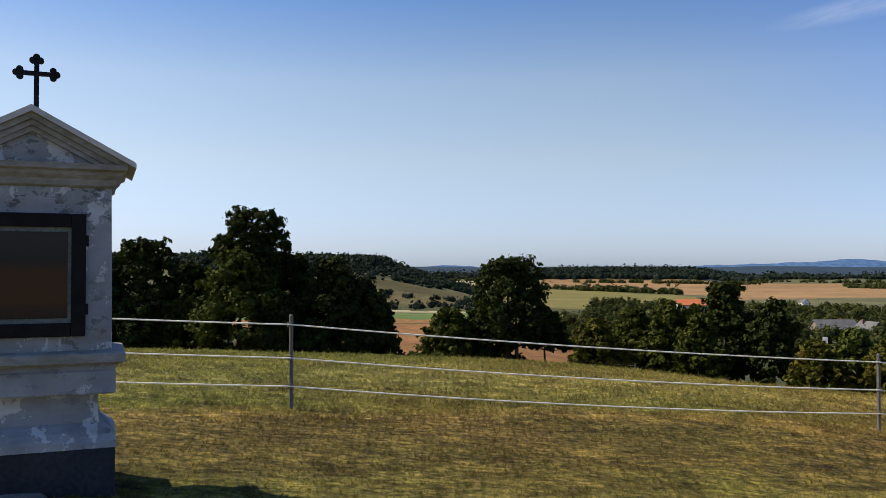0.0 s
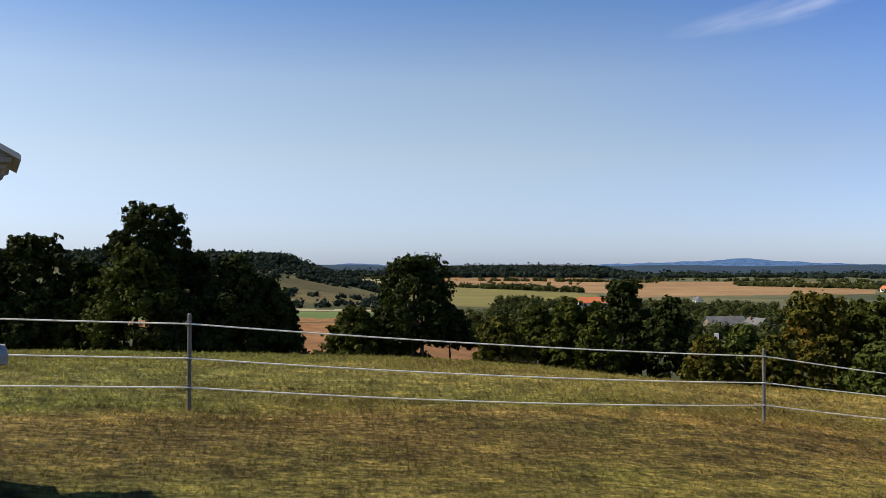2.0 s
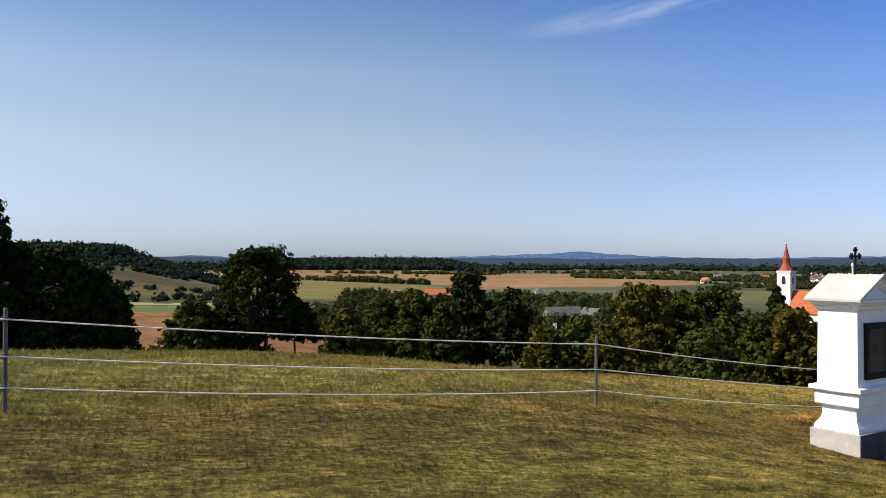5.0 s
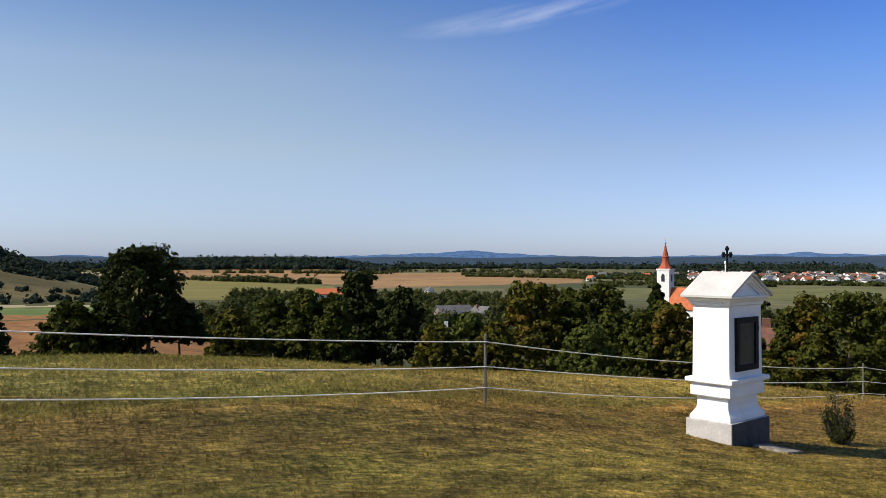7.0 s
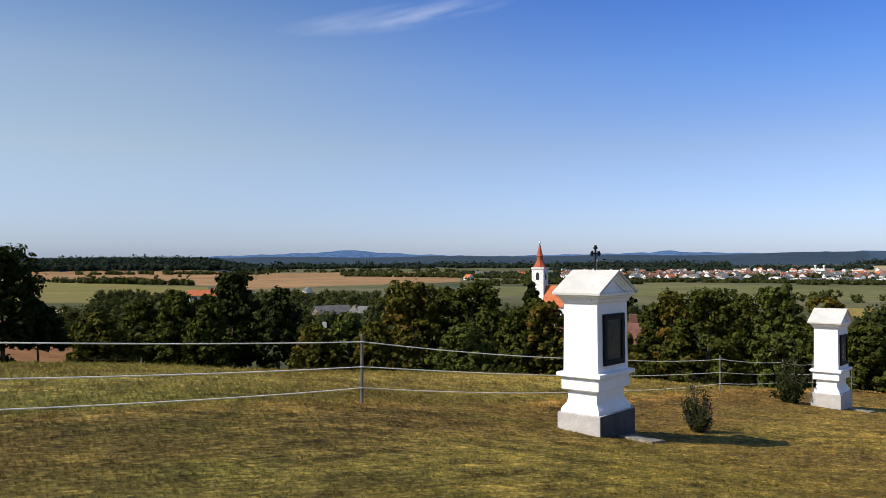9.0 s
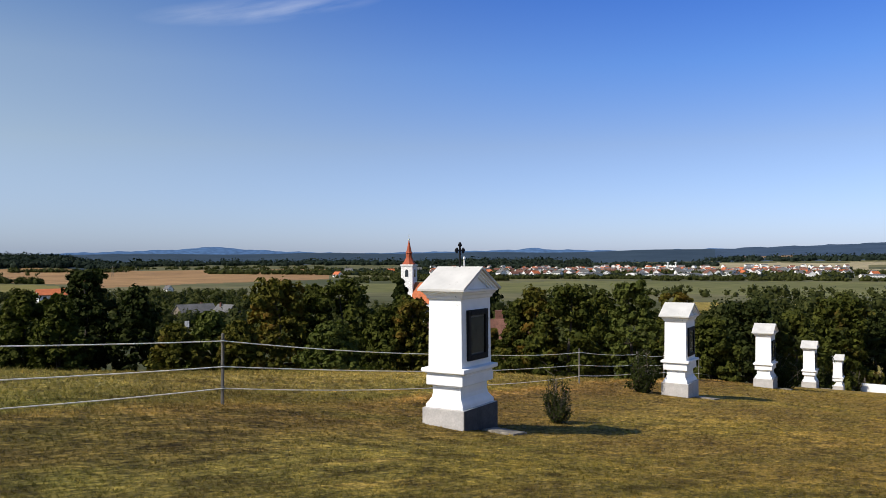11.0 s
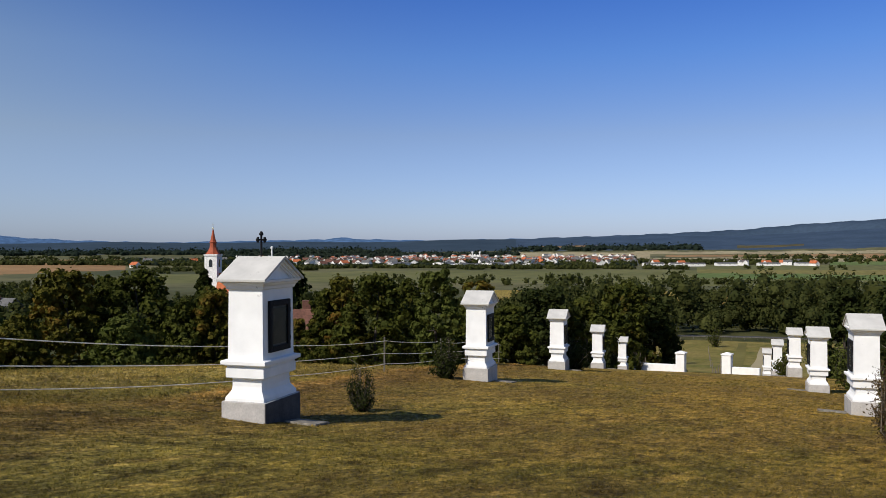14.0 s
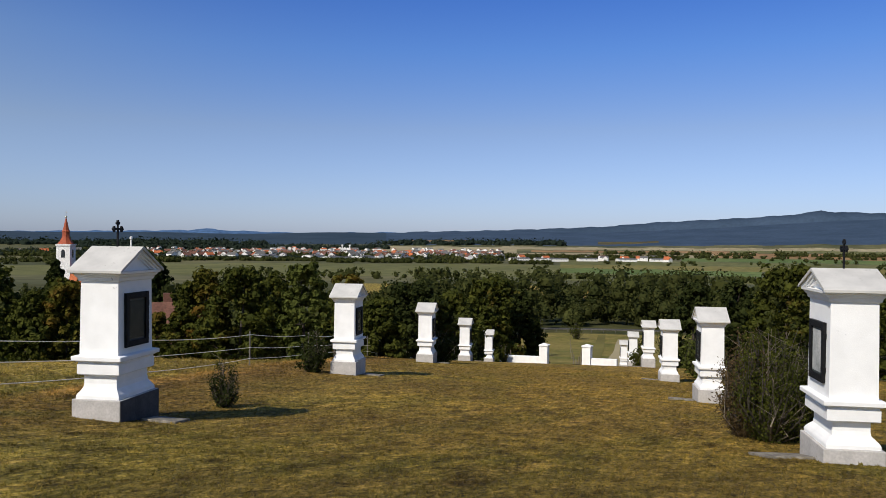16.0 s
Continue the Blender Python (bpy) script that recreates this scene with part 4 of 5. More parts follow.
BELT_D = [
    (-47.0, 47, -0.054, 0.030, "leaf_b", "dome", 0.02), (-45.2, 50, -0.088, 0.026, "leaf_c", "dome", 0.02), (-48.2, 47, -0.039, 0.044, "leaf_c", "dome", 0.02), (-50.6, 45, -0.0355, 0.048, "leaf_b", "round", 0.02), (-52.8, 48, -0.043, 0.040, "leaf_b", "dome", 0.02),
    (-54.8, 40, -0.033, 0.028, "leaf_d", "column", 0.02), (-57.5, 62, -0.043, 0.026, "leaf_c", "round", 0.05), (-57.6, 52, -0.062, 0.036, "leaf_b", "dome", 0.02),
    (-59.8, 50, -0.072, 0.034, "leaf_b", "dome", 0.02), (-62.2, 62, -0.052, 0.038, "leaf_a", "round", 0.02), (-64.9, 66, -0.063, 0.038, "leaf_b", "dome", 0.02),
    (-67.4, 82, -0.045, 0.036, "leaf_b", "round", 0.02), (-69.4, 88, -0.060, 0.034, "leaf_a", "dome", 0.02),
]
BELT_E = [
    (-80.9, 95, -0.047, 0.034, "leaf_a", "dome", 0.02), (-83.6, 62, -0.043, 0.040, "leaf_a", "dome", 0.02), (-86.6, 54, -0.025, 0.042, "leaf_b", "round", 0.02), (-89.5, 58, -0.030, 0.042, "leaf_a", "dome", 0.02),
    (-92.5, 56, -0.032, 0.045, "leaf_b", "dome", 0.02), (-95.8, 56, -0.036, 0.045, "leaf_b", "dome", 0.02),
]
LABELS = {"leaf_a": "dark green leafy tree on the slope below the fence", "leaf_b": "green leafy tree on the slope below the fence", "leaf_c": "green tree turning yellow-brown on the slope",
          "leaf_d": "fresh green leafy tree on the slope", "leaf_e": "brown shrub"}
for s, (a, d, tip, half, leaf, shape, skirt) in enumerate(BELT_A + BELT_B + BELT_C + BELT_D + BELT_E):
    p = at(a, d)
    tree(LABELS[leaf] if d < 200 else "dark green tree standing in the village in the valley", p.x, p.y, EYE + tip * d, half * d, leaf, 100 + s, 13500 if d < 37 else 10000 if d < 53 else 7000, 0.0027 * d, skirt, shape, 58 if shape == "round" else 50, 2 if a == -4.7 else 1)

# bushes on the mown grass
SHRUBS = [(-50.0, 18.0, -0.145, 0.0165, "leaf_a", 2300, 0.026), (-55.6, 27.6, -0.116, 0.016, "leaf_a", 2600, 0.05), (-64.2, 43, -0.114, 0.017, "leaf_a", 2200, 0.08), (-66.45, 60, -0.124, 0.009, "leaf_a", 1500, 0.1),
          (-68.35, 69, -0.126, 0.006, "leaf_b", 900, 0.09), (-77.6, 66, -0.124, 0.014, "leaf_b", 1600, 0.11), (-79.5, 45, -0.130, 0.007, "leaf_e", 1400, 0.06), (-81.6, 46, -0.105, 0.024, "leaf_d", 2200, 0.09)]


def twiggy(label, x, y, tall, half, leaf, seed, stems, leaves_n, size, bare=0.0):
    """A shrub: many thin stems fanning out of the ground, small leaves along them; bare: share of stems that stand out leafless."""
    rng = np.random.default_rng(seed)
    ob = tagged(new("bush"), label, "bush")
    ob.location = (x, y, float(height(x, y)) - 0.03)
    bm, bones = bmesh.new(), []
    bare_bm = bmesh.new()
    for k in range(stems):
        ang, out = rng.uniform(0, math.tau), half * math.sqrt(rng.uniform(0.02, 1.0))
        up = tall * rng.uniform(0.42, 1.18) * (1.05 - 0.40 * (out / half) ** 2)
        c, sn = math.cos(ang), math.sin(ang)
        jx, jy = rng.normal(size=2) * half * 0.22
        a, m, e = (0.18 * out * c, 0.18 * out * sn, 0), (0.6 * out * c + jx, 0.6 * out * sn + jy, up * rng.uniform(0.4, 0.6)), (out * c - jy * 0.6, out * sn + jx * 0.6, up)
        naked = rng.random() < bare
        tube(bare_bm if naked else bm, [a, m, e], [0.006 + 0.007 * tall, 0.004 + 0.005 * tall, 0.003], 4)
        if naked:
            for q in range(3):
                f = rng.uniform(0.5, 0.95)
                b0 = Vector(m).lerp(Vector(e), f)
                tube(bare_bm, [b0, b0 + Vector((rng.normal() * 0.12, rng.normal() * 0.12, 0.12)) * tall], [0.005, 0.002], 4)
        else:
            bones.append((a, m, e))
    bones = np.array(bones)
    which, t = rng.integers(0, len(bones), leaves_n), rng.uniform(0.0, 1.0, leaves_n) ** 0.8
    lo = bones[which, 0] * (1 - t)[:, None] + bones[which, 1] * t[:, None]
    hi = bones[which, 1] * (1 - t)[:, None] + bones[which, 2] * t[:, None]
    mid = np.where((rng.random(leaves_n) < 0.38)[:, None], lo, hi) + rng.normal(size=(leaves_n, 3)) * half * 0.13
    mid[:, 2] = np.maximum(mid[:, 2], 0.02)
    nrm = rng.normal(size=(leaves_n, 3))
    nrm /= np.linalg.norm(nrm, axis=1)[:, None]
    s1 = np.cross(nrm, rng.normal(size=(leaves_n, 3)))
    s1 /= np.linalg.norm(s1, axis=1)[:, None]
    s2 = np.cross(nrm, s1)
    w = (size * rng.uniform(0.6, 1.3, leaves_n))[:, None]
    quad = np.stack([mid - s1 * w, mid - s2 * w * 0.5, mid + s1 * w, mid + s2 * w * 0.5], 1).reshape(-1, 3)
    crown = new("foliage", raw_mesh("foliage", quad, np.arange(leaves_n * 4).reshape(-1, 4), [M[leaf]]))
    crown.parent = ob
    part("branchwork", bm, "bark", ob)
    if bare:
        part("bare_branchwork", bare_bm, "wood", ob, "pale bare twigs")
    else:
        bare_bm.free()
    return ob


for s, (a, d, tip, half, leaf, n, size) in enumerate(SHRUBS):
    p = at(a, d)
    twiggy("small bush growing beside a shrine in the grass", p.x, p.y, EYE + tip * d - p.z, half * d, leaf, 300 + s, 70, int(n * 1.1), size, 0.2)
for s, (a, d, tip, half, leaf) in enumerate([(-84.5, 17.6, -0.120, 0.033, "leaf_e"), (-86.0, 17.2, -0.108, 0.046, "leaf_b"), (-88.4, 18.0, -0.118, 0.040, "leaf_a")]):
    p = at(a, d)
    twiggy("brownish half-bare shrub with pale twigs in the grass", p.x, p.y, EYE + tip * d - p.z, half * d, leaf, 400 + s, 190, 15000, 0.030, 0.13)

# ---- tussocks and grass ----
def build_grass():
    """Mown blades in tufts, leaning every way, and longer pale stalks in the uncut strip along the fence."""
    rng = np.random.default_rng(7)
    n = 640000
    az = np.radians(rng.uniform(-96, 32, n))
    d = 4.3 * (48 / 4.3) ** (rng.random(n) ** 0.92)
    x, y = -np.sin(az) * d, np.cos(az) * d
    # draw most blades towards tuft middles
    cell = 0.04 + 0.005 * d
    jx, jy = np.floor(x / cell), np.floor(y / cell)
    px, py = np.sin(jx * 12.9898 + jy * 78.233) * 43758.5453, np.sin(jx * 39.346 + jy * 11.135) * 24634.6345
    px, py = px - np.floor(px), py - np.floor(py)
    pull = 0.55 * (rng.random(n) < 0.7)
    x, y = x + ((jx + px) * cell - x) * pull, y + ((jy + py) * cell - y) * pull
    u, v = ROW_U[0] * x + ROW_U[1] * y, ROW_V[0] * x + ROW_V[1] * y
    tuft = px * py
    uncut = smooth(9.4, 10.4, v + 0.3 * np.sin(u * 0.9)) * (1 - smooth(40, 60, u))
    hgt = (0.014 + 0.026 * tuft + uncut * (0.016 + 0.05 * tuft * rng.random(n))) * rng.uniform(0.6, 1.4, n)
    stalk = rng.random(n) < 0.002 + 0.008 * uncut
    hgt = np.where(stalk, hgt * 2.2 + 0.03, hgt)
    wid = np.maximum(0.0028, 0.0007 * d) * rng.uniform(0.6, 1.3, n) * np.where(stalk, 0.5, 1.0)
    ang, way = rng.uniform(0, math.tau, n), rng.uniform(0, math.tau, n)
    lean = hgt * np.where(stalk, 0.5, 0.6 + 0.6 * rng.random(n))
    sx, sy = np.cos(ang) * wid, np.sin(ang) * wid
    z = height(x, y) + lumps(x, y)
    a = np.stack([x - sx, y - sy, z - 0.006], 1)
    b = np.stack([x + sx, y + sy, z - 0.006], 1)
    c = np.stack([x + np.cos(way) * lean, y + np.sin(way) * lean, z + hgt], 1)
    verts = np.stack([a, b, c], 1).reshape(-1, 3)
    me = raw_mesh("grass", verts, np.arange(len(verts)).reshape(-1, 3), [M["blades"]])
    tagged(new("grass", me), "short dry mown grass, straw and green blades", "grass", kind="stuff")


build_grass()
# ---- far woods, hedges ----
def woods(name, label, spots, leaf, seed, per, size):
    """spots: arrays x, y, tall, wide; many small crowns in one mesh."""
    rng = np.random.default_rng(seed)
    x, y, tall, wide = spots
    z = height(x, y)
    cs, rs = [], []
    for k in range(3):
        cs.append(np.stack([x + rng.normal(size=len(x)) * wide * 0.3, y + rng.normal(size=len(x)) * wide * 0.3, z + tall * (0.32 + 0.19 * k)], 1))
        rs.append(np.maximum(wide * (0.62 - 0.13 * k), tall * 0.2))
    cs, rs = np.concatenate(cs), np.concatenate(rs)
    n = per * len(x)
    which = rng.integers(0, len(cs), n)
    way = rng.normal(size=(n, 3))
    way /= np.linalg.norm(way, axis=1)[:, None]
    mid = cs[which] + way * (rs[which] * rng.uniform(0.55, 1.05, n))[:, None]
    nrm = way + rng.normal(size=(n, 3)) * 0.5
    nrm /= np.linalg.norm(nrm, axis=1)[:, None]
    s1 = np.cross(nrm, rng.normal(size=(n, 3)))
    s1 /= np.linalg.norm(s1, axis=1)[:, None]
    s2 = np.cross(nrm, s1)
    a = (size * rs[which] * rng.uniform(0.6, 1.3, n))[:, None]
    quad = np.stack([mid - s1 * a, mid - s2 * a * 0.7, mid + s1 * a, mid + s2 * a * 0.7], 1).reshape(-1, 3)
    verts, faces = with_cores((quad, np.arange(n * 4).reshape(-1, 4)), lump_cores(cs, rs * 0.64, rng, 0.95))
    tagged(new(name, raw_mesh(name, verts, faces, [M[leaf]])), label, "trees", kind="stuff")


def scatter(zones, seed, uneven=0.95):
    """zones: bearing from, to, distance from, to, count, height, width."""
    rng = np.random.default_rng(seed)
    out = [[], [], [], []]
    for a0, a1, d0, d1, n, tall, wide in zones:
        az = np.radians(rng.uniform(min(a0, a1), max(a0, a1), n))
        d = rng.uniform(d0, d1, n)
        out[0].append(-np.sin(az) * d)
        out[1].append(np.cos(az) * d)
        out[2].append(tall * (0.83 - 0.4 * uneven + uneven * rng.random(n) ** 1.5))
        out[3].append(wide * rng.uniform(0.7, 1.3, n))
    return [np.concatenate(o) for o in out]


def rowlines(lines, seed):
    """lines: bearing and distance of both ends, count, height, width."""
    rng = np.random.default_rng(seed)
    out = [[], [], [], []]
    for a0, d0, a1, d1, n, tall, wide in lines:
        t = np.sort(rng.random(n))
        az, d = np.radians(a0 + (a1 - a0) * t), (d0 + (d1 - d0) * t) * (1 + 0.006 * rng.normal(size=n))
        out[0].append(-np.sin(az) * d)
        out[1].append(np.cos(az) * d)
        out[2].append(tall * rng.uniform(0.5, 1.25, n))
        out[3].append(wide * rng.uniform(0.7, 1.3, n))
    return [np.concatenate(o) for o in out]


woods("village_trees", "dark green trees between the village houses", scatter([
    (-8, -20, 150, 420, 120, 6.0, 4.5), (-20, -36, 170, 520, 170, 6.5, 5.0), (-36, -50, 150, 520, 150, 7.0, 5.0), (-50, -66, 150, 500, 130, 7.5, 5.5),
    (-10, -34, 430, 900, 170, 8, 8), (-42, -50, 260, 340, 20, 12, 7)], 1), "leaf_far", 11, 120, 0.20)
woods("valley_wood", "wood of tall dark trees beyond the road", scatter([
    (-60, -70, 210, 330, 50, 14, 7), (-70, -82, 250, 320, 80, 16, 6), (-82, -98, 130, 300, 100, 14, 7), (-64, -98, 330, 520, 80, 12, 8)], 2), "leaf_far", 12, 340, 0.13)
woods("hill_wood", "wooded and shrubby top of the near hill", scatter([
    (34, 3.4, 850, 960, 1300, 8, 11), (34, -2, 800, 880, 420, 4, 7), (3.4, -2.5, 800, 960, 260, 4, 8), (14, 0, 745, 800, 160, 3, 6), (12, -3, 590, 640, 40, 4, 6), (16, -6, 450, 520, 60, 4, 5), (0, -3, 860, 1000, 30, 5, 6)], 3), "leaf_forest", 13, 20, 0.30)
woods("hedges", "hedges and field trees across the plain", rowlines([
    (-6, 1900, -16, 1500, 80, 10, 11), (-9, 1750, -14, 1560, 30, 13, 13), (-9, 2800, -21, 2700, 60, 10, 18), (-19, 3100, -34, 2900, 40, 11, 12), (-26, 2300, -40, 1900, 110, 9, 16), (-26, 2500, -44, 2300, 90, 8, 18),
    (-36, 1500, -46, 1500, 70, 10, 13), (-42, 2000, -68, 1750, 160, 9, 17), (-56, 1520, -72, 1580, 90, 8, 11), (-64, 1960, -79, 1960, 260, 11, 11), (-66, 2060, -80, 2100, 240, 12, 11), (-78, 2300, -92, 2450, 46, 9, 14), (-70, 900, -96, 880, 110, 7, 7),
    (-48, 820, -72, 850, 40, 12, 9), (-41, 1630, -67, 1600, 240, 7, 11), (-74, 2700, -96, 2700, 70, 8, 22), (-8, 3200, 0, 3200, 40, 8, 20)], 4), "leaf_far", 14, 36, 0.28)
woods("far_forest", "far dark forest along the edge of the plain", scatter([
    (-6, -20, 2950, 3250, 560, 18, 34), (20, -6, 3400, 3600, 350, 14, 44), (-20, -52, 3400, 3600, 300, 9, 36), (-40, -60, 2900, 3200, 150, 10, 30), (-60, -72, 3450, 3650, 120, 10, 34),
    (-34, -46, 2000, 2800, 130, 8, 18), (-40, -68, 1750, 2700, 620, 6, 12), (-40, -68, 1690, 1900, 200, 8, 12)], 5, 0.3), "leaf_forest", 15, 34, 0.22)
woods("scattered_trees", "single trees over the fields", scatter([(-19, -34, 2850, 3200, 46, 10, 12), (-70, -96, 1500, 2600, 60, 8, 9), (-2, -16, 1300, 2800, 26, 9, 10), (-34, -44, 1350, 2300, 50, 8, 10)], 6), "leaf_far", 16, 36, 0.3)


# ---- distant ridges: a plain backdrop, the haze put into its colours ----
def ridge_line(name, label, mat, d, knots, foot):
    az = np.arange(-120, 70, 0.4)
    tops = np.interp(-az, [-k[0] for k in knots], [k[1] for k in knots])
    tops = tops + 0.0004 * np.sin(az * 2.7) + 0.0003 * np.sin(az * 6.1 + 1)
    x, y = -np.sin(np.radians(az)), np.cos(np.radians(az))
    rows = []
    for dd, f in ((d - 180, 0.0), (d - 60, 0.75), (d, 1.0), (d + 60, 0.7)):
        zz = foot + (EYE + tops * d - foot) * f
        rows.append(np.stack([x * dd, y * dd, zz], 1))
    verts = np.concatenate(rows)
    n = len(az)
    i, j = np.meshgrid(np.arange(3), np.arange(n - 1), indexing="ij")
    faces = np.stack([i * n + j, (i + 1) * n + j, (i + 1) * n + j + 1, i * n + j + 1], -1).reshape(-1, 4)
    tagged(new(name, raw_mesh(name, verts, faces, [M[mat]], None, True)), label, "hills", kind="structure")


ridge_line("backdrop_hazy_hills", "far hills on the horizon, haze blue in their colour", "hazehill", 4930, [
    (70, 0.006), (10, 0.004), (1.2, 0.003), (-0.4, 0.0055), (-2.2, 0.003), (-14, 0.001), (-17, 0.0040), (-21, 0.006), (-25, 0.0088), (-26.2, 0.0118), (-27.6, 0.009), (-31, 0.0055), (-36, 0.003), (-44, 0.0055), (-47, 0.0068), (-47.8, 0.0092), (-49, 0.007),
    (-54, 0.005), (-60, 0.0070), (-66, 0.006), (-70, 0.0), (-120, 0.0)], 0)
ridge_line("backdrop_wooded_ridge", "long wooded ridge rising behind the fields, coloured with haze", "farwood", 4900, [
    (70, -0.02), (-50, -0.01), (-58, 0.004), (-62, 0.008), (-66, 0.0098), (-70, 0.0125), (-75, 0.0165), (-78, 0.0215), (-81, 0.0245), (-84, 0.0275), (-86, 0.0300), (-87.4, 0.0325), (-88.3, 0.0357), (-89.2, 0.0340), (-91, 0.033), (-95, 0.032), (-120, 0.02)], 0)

# ---- church ----
def church(x, y, turn):
    z = float(height(x, y)) - 0.3
    ob = tagged(new("village_church"), "white village church with red-roofed tower and nave", "church")
    ob.matrix_world = pose(x, y, z, 0, 0, turn)
    w = 2.6
    base = EYE - 350 * 0.0105 - z      # top of the tower's masonry
    spire = EYE + 350 * 0.0185 - z
    bm = bmesh.new()
    rings(bm, [(w, w, 0), (w, w, base - 0.9), (w + 0.15, w + 0.15, base - 0.8), (w + 0.25, w + 0.25, base - 0.3), (w + 0.25, w + 0.25, base)])
    tower = part("tower", bm, "plaster", ob)
    for k in range(4):
        bm = bmesh.new()
        prism(bm, [(-0.75, base - 5.2), (0.75, base - 5.2), (0.75, base - 3.0), (0.5, base - 2.3), (0, base - 2.0), (-0.5, base - 2.3), (-0.75, base - 3.0)], -w - 0.04, -w + 0.1)
        bmesh.ops.rotate(bm, verts=bm.verts, matrix=Matrix.Rotation(k * math.pi / 2, 3, "Z"))
        part("belfry_window", bm, "window", tower)
    bm = bmesh.new()
    h = spire - base
    prof = [(w + 0.45, 0), (w * 0.98, 0.06), (w * 0.74, 0.15), (w * 0.56, 0.24), (w * 0.50, 0.30), (w * 0.48, 0.45), (w * 0.58, 0.47), (w * 0.44, 0.53), (w * 0.34, 0.64), (w * 0.22, 0.80), (w * 0.08, 0.97), (0.05, 1.0)]
    last = None
    for r, f in prof:
        ring = [bm.verts.new((r * math.cos(k * math.tau / 8 + math.pi / 8), r * math.sin(k * math.tau / 8 + math.pi / 8), base + f * h)) for k in range(8)]
        if last:
            for k in range(8):
                bm.faces.new((last[k], last[(k + 1) % 8], ring[(k + 1) % 8], ring[k]))
        last = ring
    bm.faces.new(last)
    part("spire", bm, "spiretile", tower, "red tiled stepped spire")
    bm = bmesh.new()
    bmesh.ops.create_icosphere(bm, subdivisions=2, radius=0.42, matrix=Matrix.Translation((0, 0, spire + 0.3)))
    slab(bm, -0.06, 0.06, -0.06, 0.06, spire, spire + 2.6)
    slab(bm, -0.55, 0.55, -0.06, 0.06, spire + 1.7, spire + 1.84)
    part("finial", bm, "brass", tower, "pale ball and cross")
    nz, nr = EYE - 350 * 0.056 - z, EYE - 350 * 0.0320 - z
    bm = bmesh.new()
    slab(bm, w + 0.02, w + 19, -4.6, 4.6, 0, nz)
    nave = part("nave", bm, "plaster", ob)
    bm = bmesh.new()
    a = [bm.verts.new(c) for c in ((w + 0.03, -5.1, nz - 0.3), (w + 19.4, -5.1, nz - 0.3), (w + 16.5, 0, nr), (w + 0.03, 0, nr), (w + 19.4, 5.1, nz - 0.3), (w + 0.03, 5.1, nz - 0.3))]
    for f in ((0, 1, 2, 3), (3, 2, 4, 5), (1, 4, 2), (0, 3, 5), (0, 5, 4, 1)):
        bm.faces.new([a[i] for i in f])
    part("roof", bm, "tile", ob, "red tiled nave roof")
    for k in range(4):
        for s in (-1, 1):
            bm = bmesh.new()
            slab(bm, w + 3 + 4 * k, w + 4 + 4 * k, s * 4.62 - 0.04, s * 4.62 + 0.04, nz - 4.5, nz - 1.6)
            part("window", bm, "window", nave)


c = at(-39.5, 350)
church(c.x, c.y, -62)

# ---- houses ----
def house(label, long, deep, eaves, pitch, roof, wall="plaster", windows=3):
    ob = tagged(new("house"), label, "house")
    bm = bmesh.new()
    slab(bm, -long / 2, long / 2, -deep / 2, deep / 2, -1.5, eaves)
    for s in (-1, 1):
        g = [bm.verts.new((s * long / 2, -deep / 2, eaves)), bm.verts.new((s * long / 2, deep / 2, eaves)), bm.verts.new((s * long / 2, 0, eaves + pitch))]
        bm.faces.new(g if s > 0 else g[::-1])
    body = part("wall", bm, wall, ob)
    bm = bmesh.new()
    for s in (-1, 1):
        out = [(0, eaves + pitch), (s * (deep / 2 + 0.5), eaves - 0.5 * pitch / (deep / 2)), (s * (deep / 2 + 0.5), eaves - 0.5 * pitch / (deep / 2) + 0.2), (0, eaves + pitch + 0.22)]
        prism(bm, out, -long / 2 - 0.4, long / 2 + 0.4)
    bmesh.ops.recalc_face_normals(bm, faces=bm.faces)
    bmesh.ops.rotate(bm, verts=bm.verts, matrix=Matrix.Rotation(math.pi / 2, 3, "Z"))
    rf = part("roof", bm, roof, ob)
    bm = bmesh.new()
    slab(bm, long * 0.2, long * 0.2 + 0.6, -0.3 + deep * 0.12, 0.3 + deep * 0.12, eaves + pitch * 0.5, eaves + pitch + 0.8)
    part("chimney", bm, "dulltile", rf)
    for k in range(windows):
        for s in (-1, 1):
            bm = bmesh.new()
            x0 = -long / 2 + long * (k + 0.5) / windows
            slab(bm, x0 - 0.55, x0 + 0.55, s * deep / 2 - 0.04, s * deep / 2 + 0.04, eaves - 1.9, eaves - 0.6)
            part("window", bm, "window", body)
    return ob


def put(ob, az, d, turn, lift=0.0):
    p = at(az, d, lift)
    ob.matrix_world = pose(p.x, p.y, p.z, 0, 0, turn)


def roof_at(az, d, slope, tall):
    """How far to lift a house of that height so that its ridge reaches the slope seen."""
    return EYE + slope * d - tall - at(az, d).z


red_long = house("tall village house with bright orange tiled roof", 12, 7, 10.0, 1.8, "tile")
put(red_long, -16.8, 330, -8)
barn = house("old farm building with grey roof", 14, 9, 3.2, 3.2, "greyroof", "wood")
put(barn, -25.2, 330, 0)
put(house("farm building with steep grey roof", 9, 8, 3.0, 3.6, "greyroof", "wood"), -27.2, 320, 100)
put(house("white house with dull red roof below the hill", 7, 8, 3.0, 3.4, "dulltile"), -44.3, 64, -44)
put(house("house with orange tiled roof among trees", 11, 8, 3.0, 3.2, "tile"), -59.3, 230, 60)
put(house("house with red tiled roof among trees", 10, 8, 3.0, 3.0, "tile"), -64.3, 260, 80)
put(house("small white house at the edge of the field", 9, 7, 3.2, 3.6, "greyroof"), -23.5, 1000, 100)

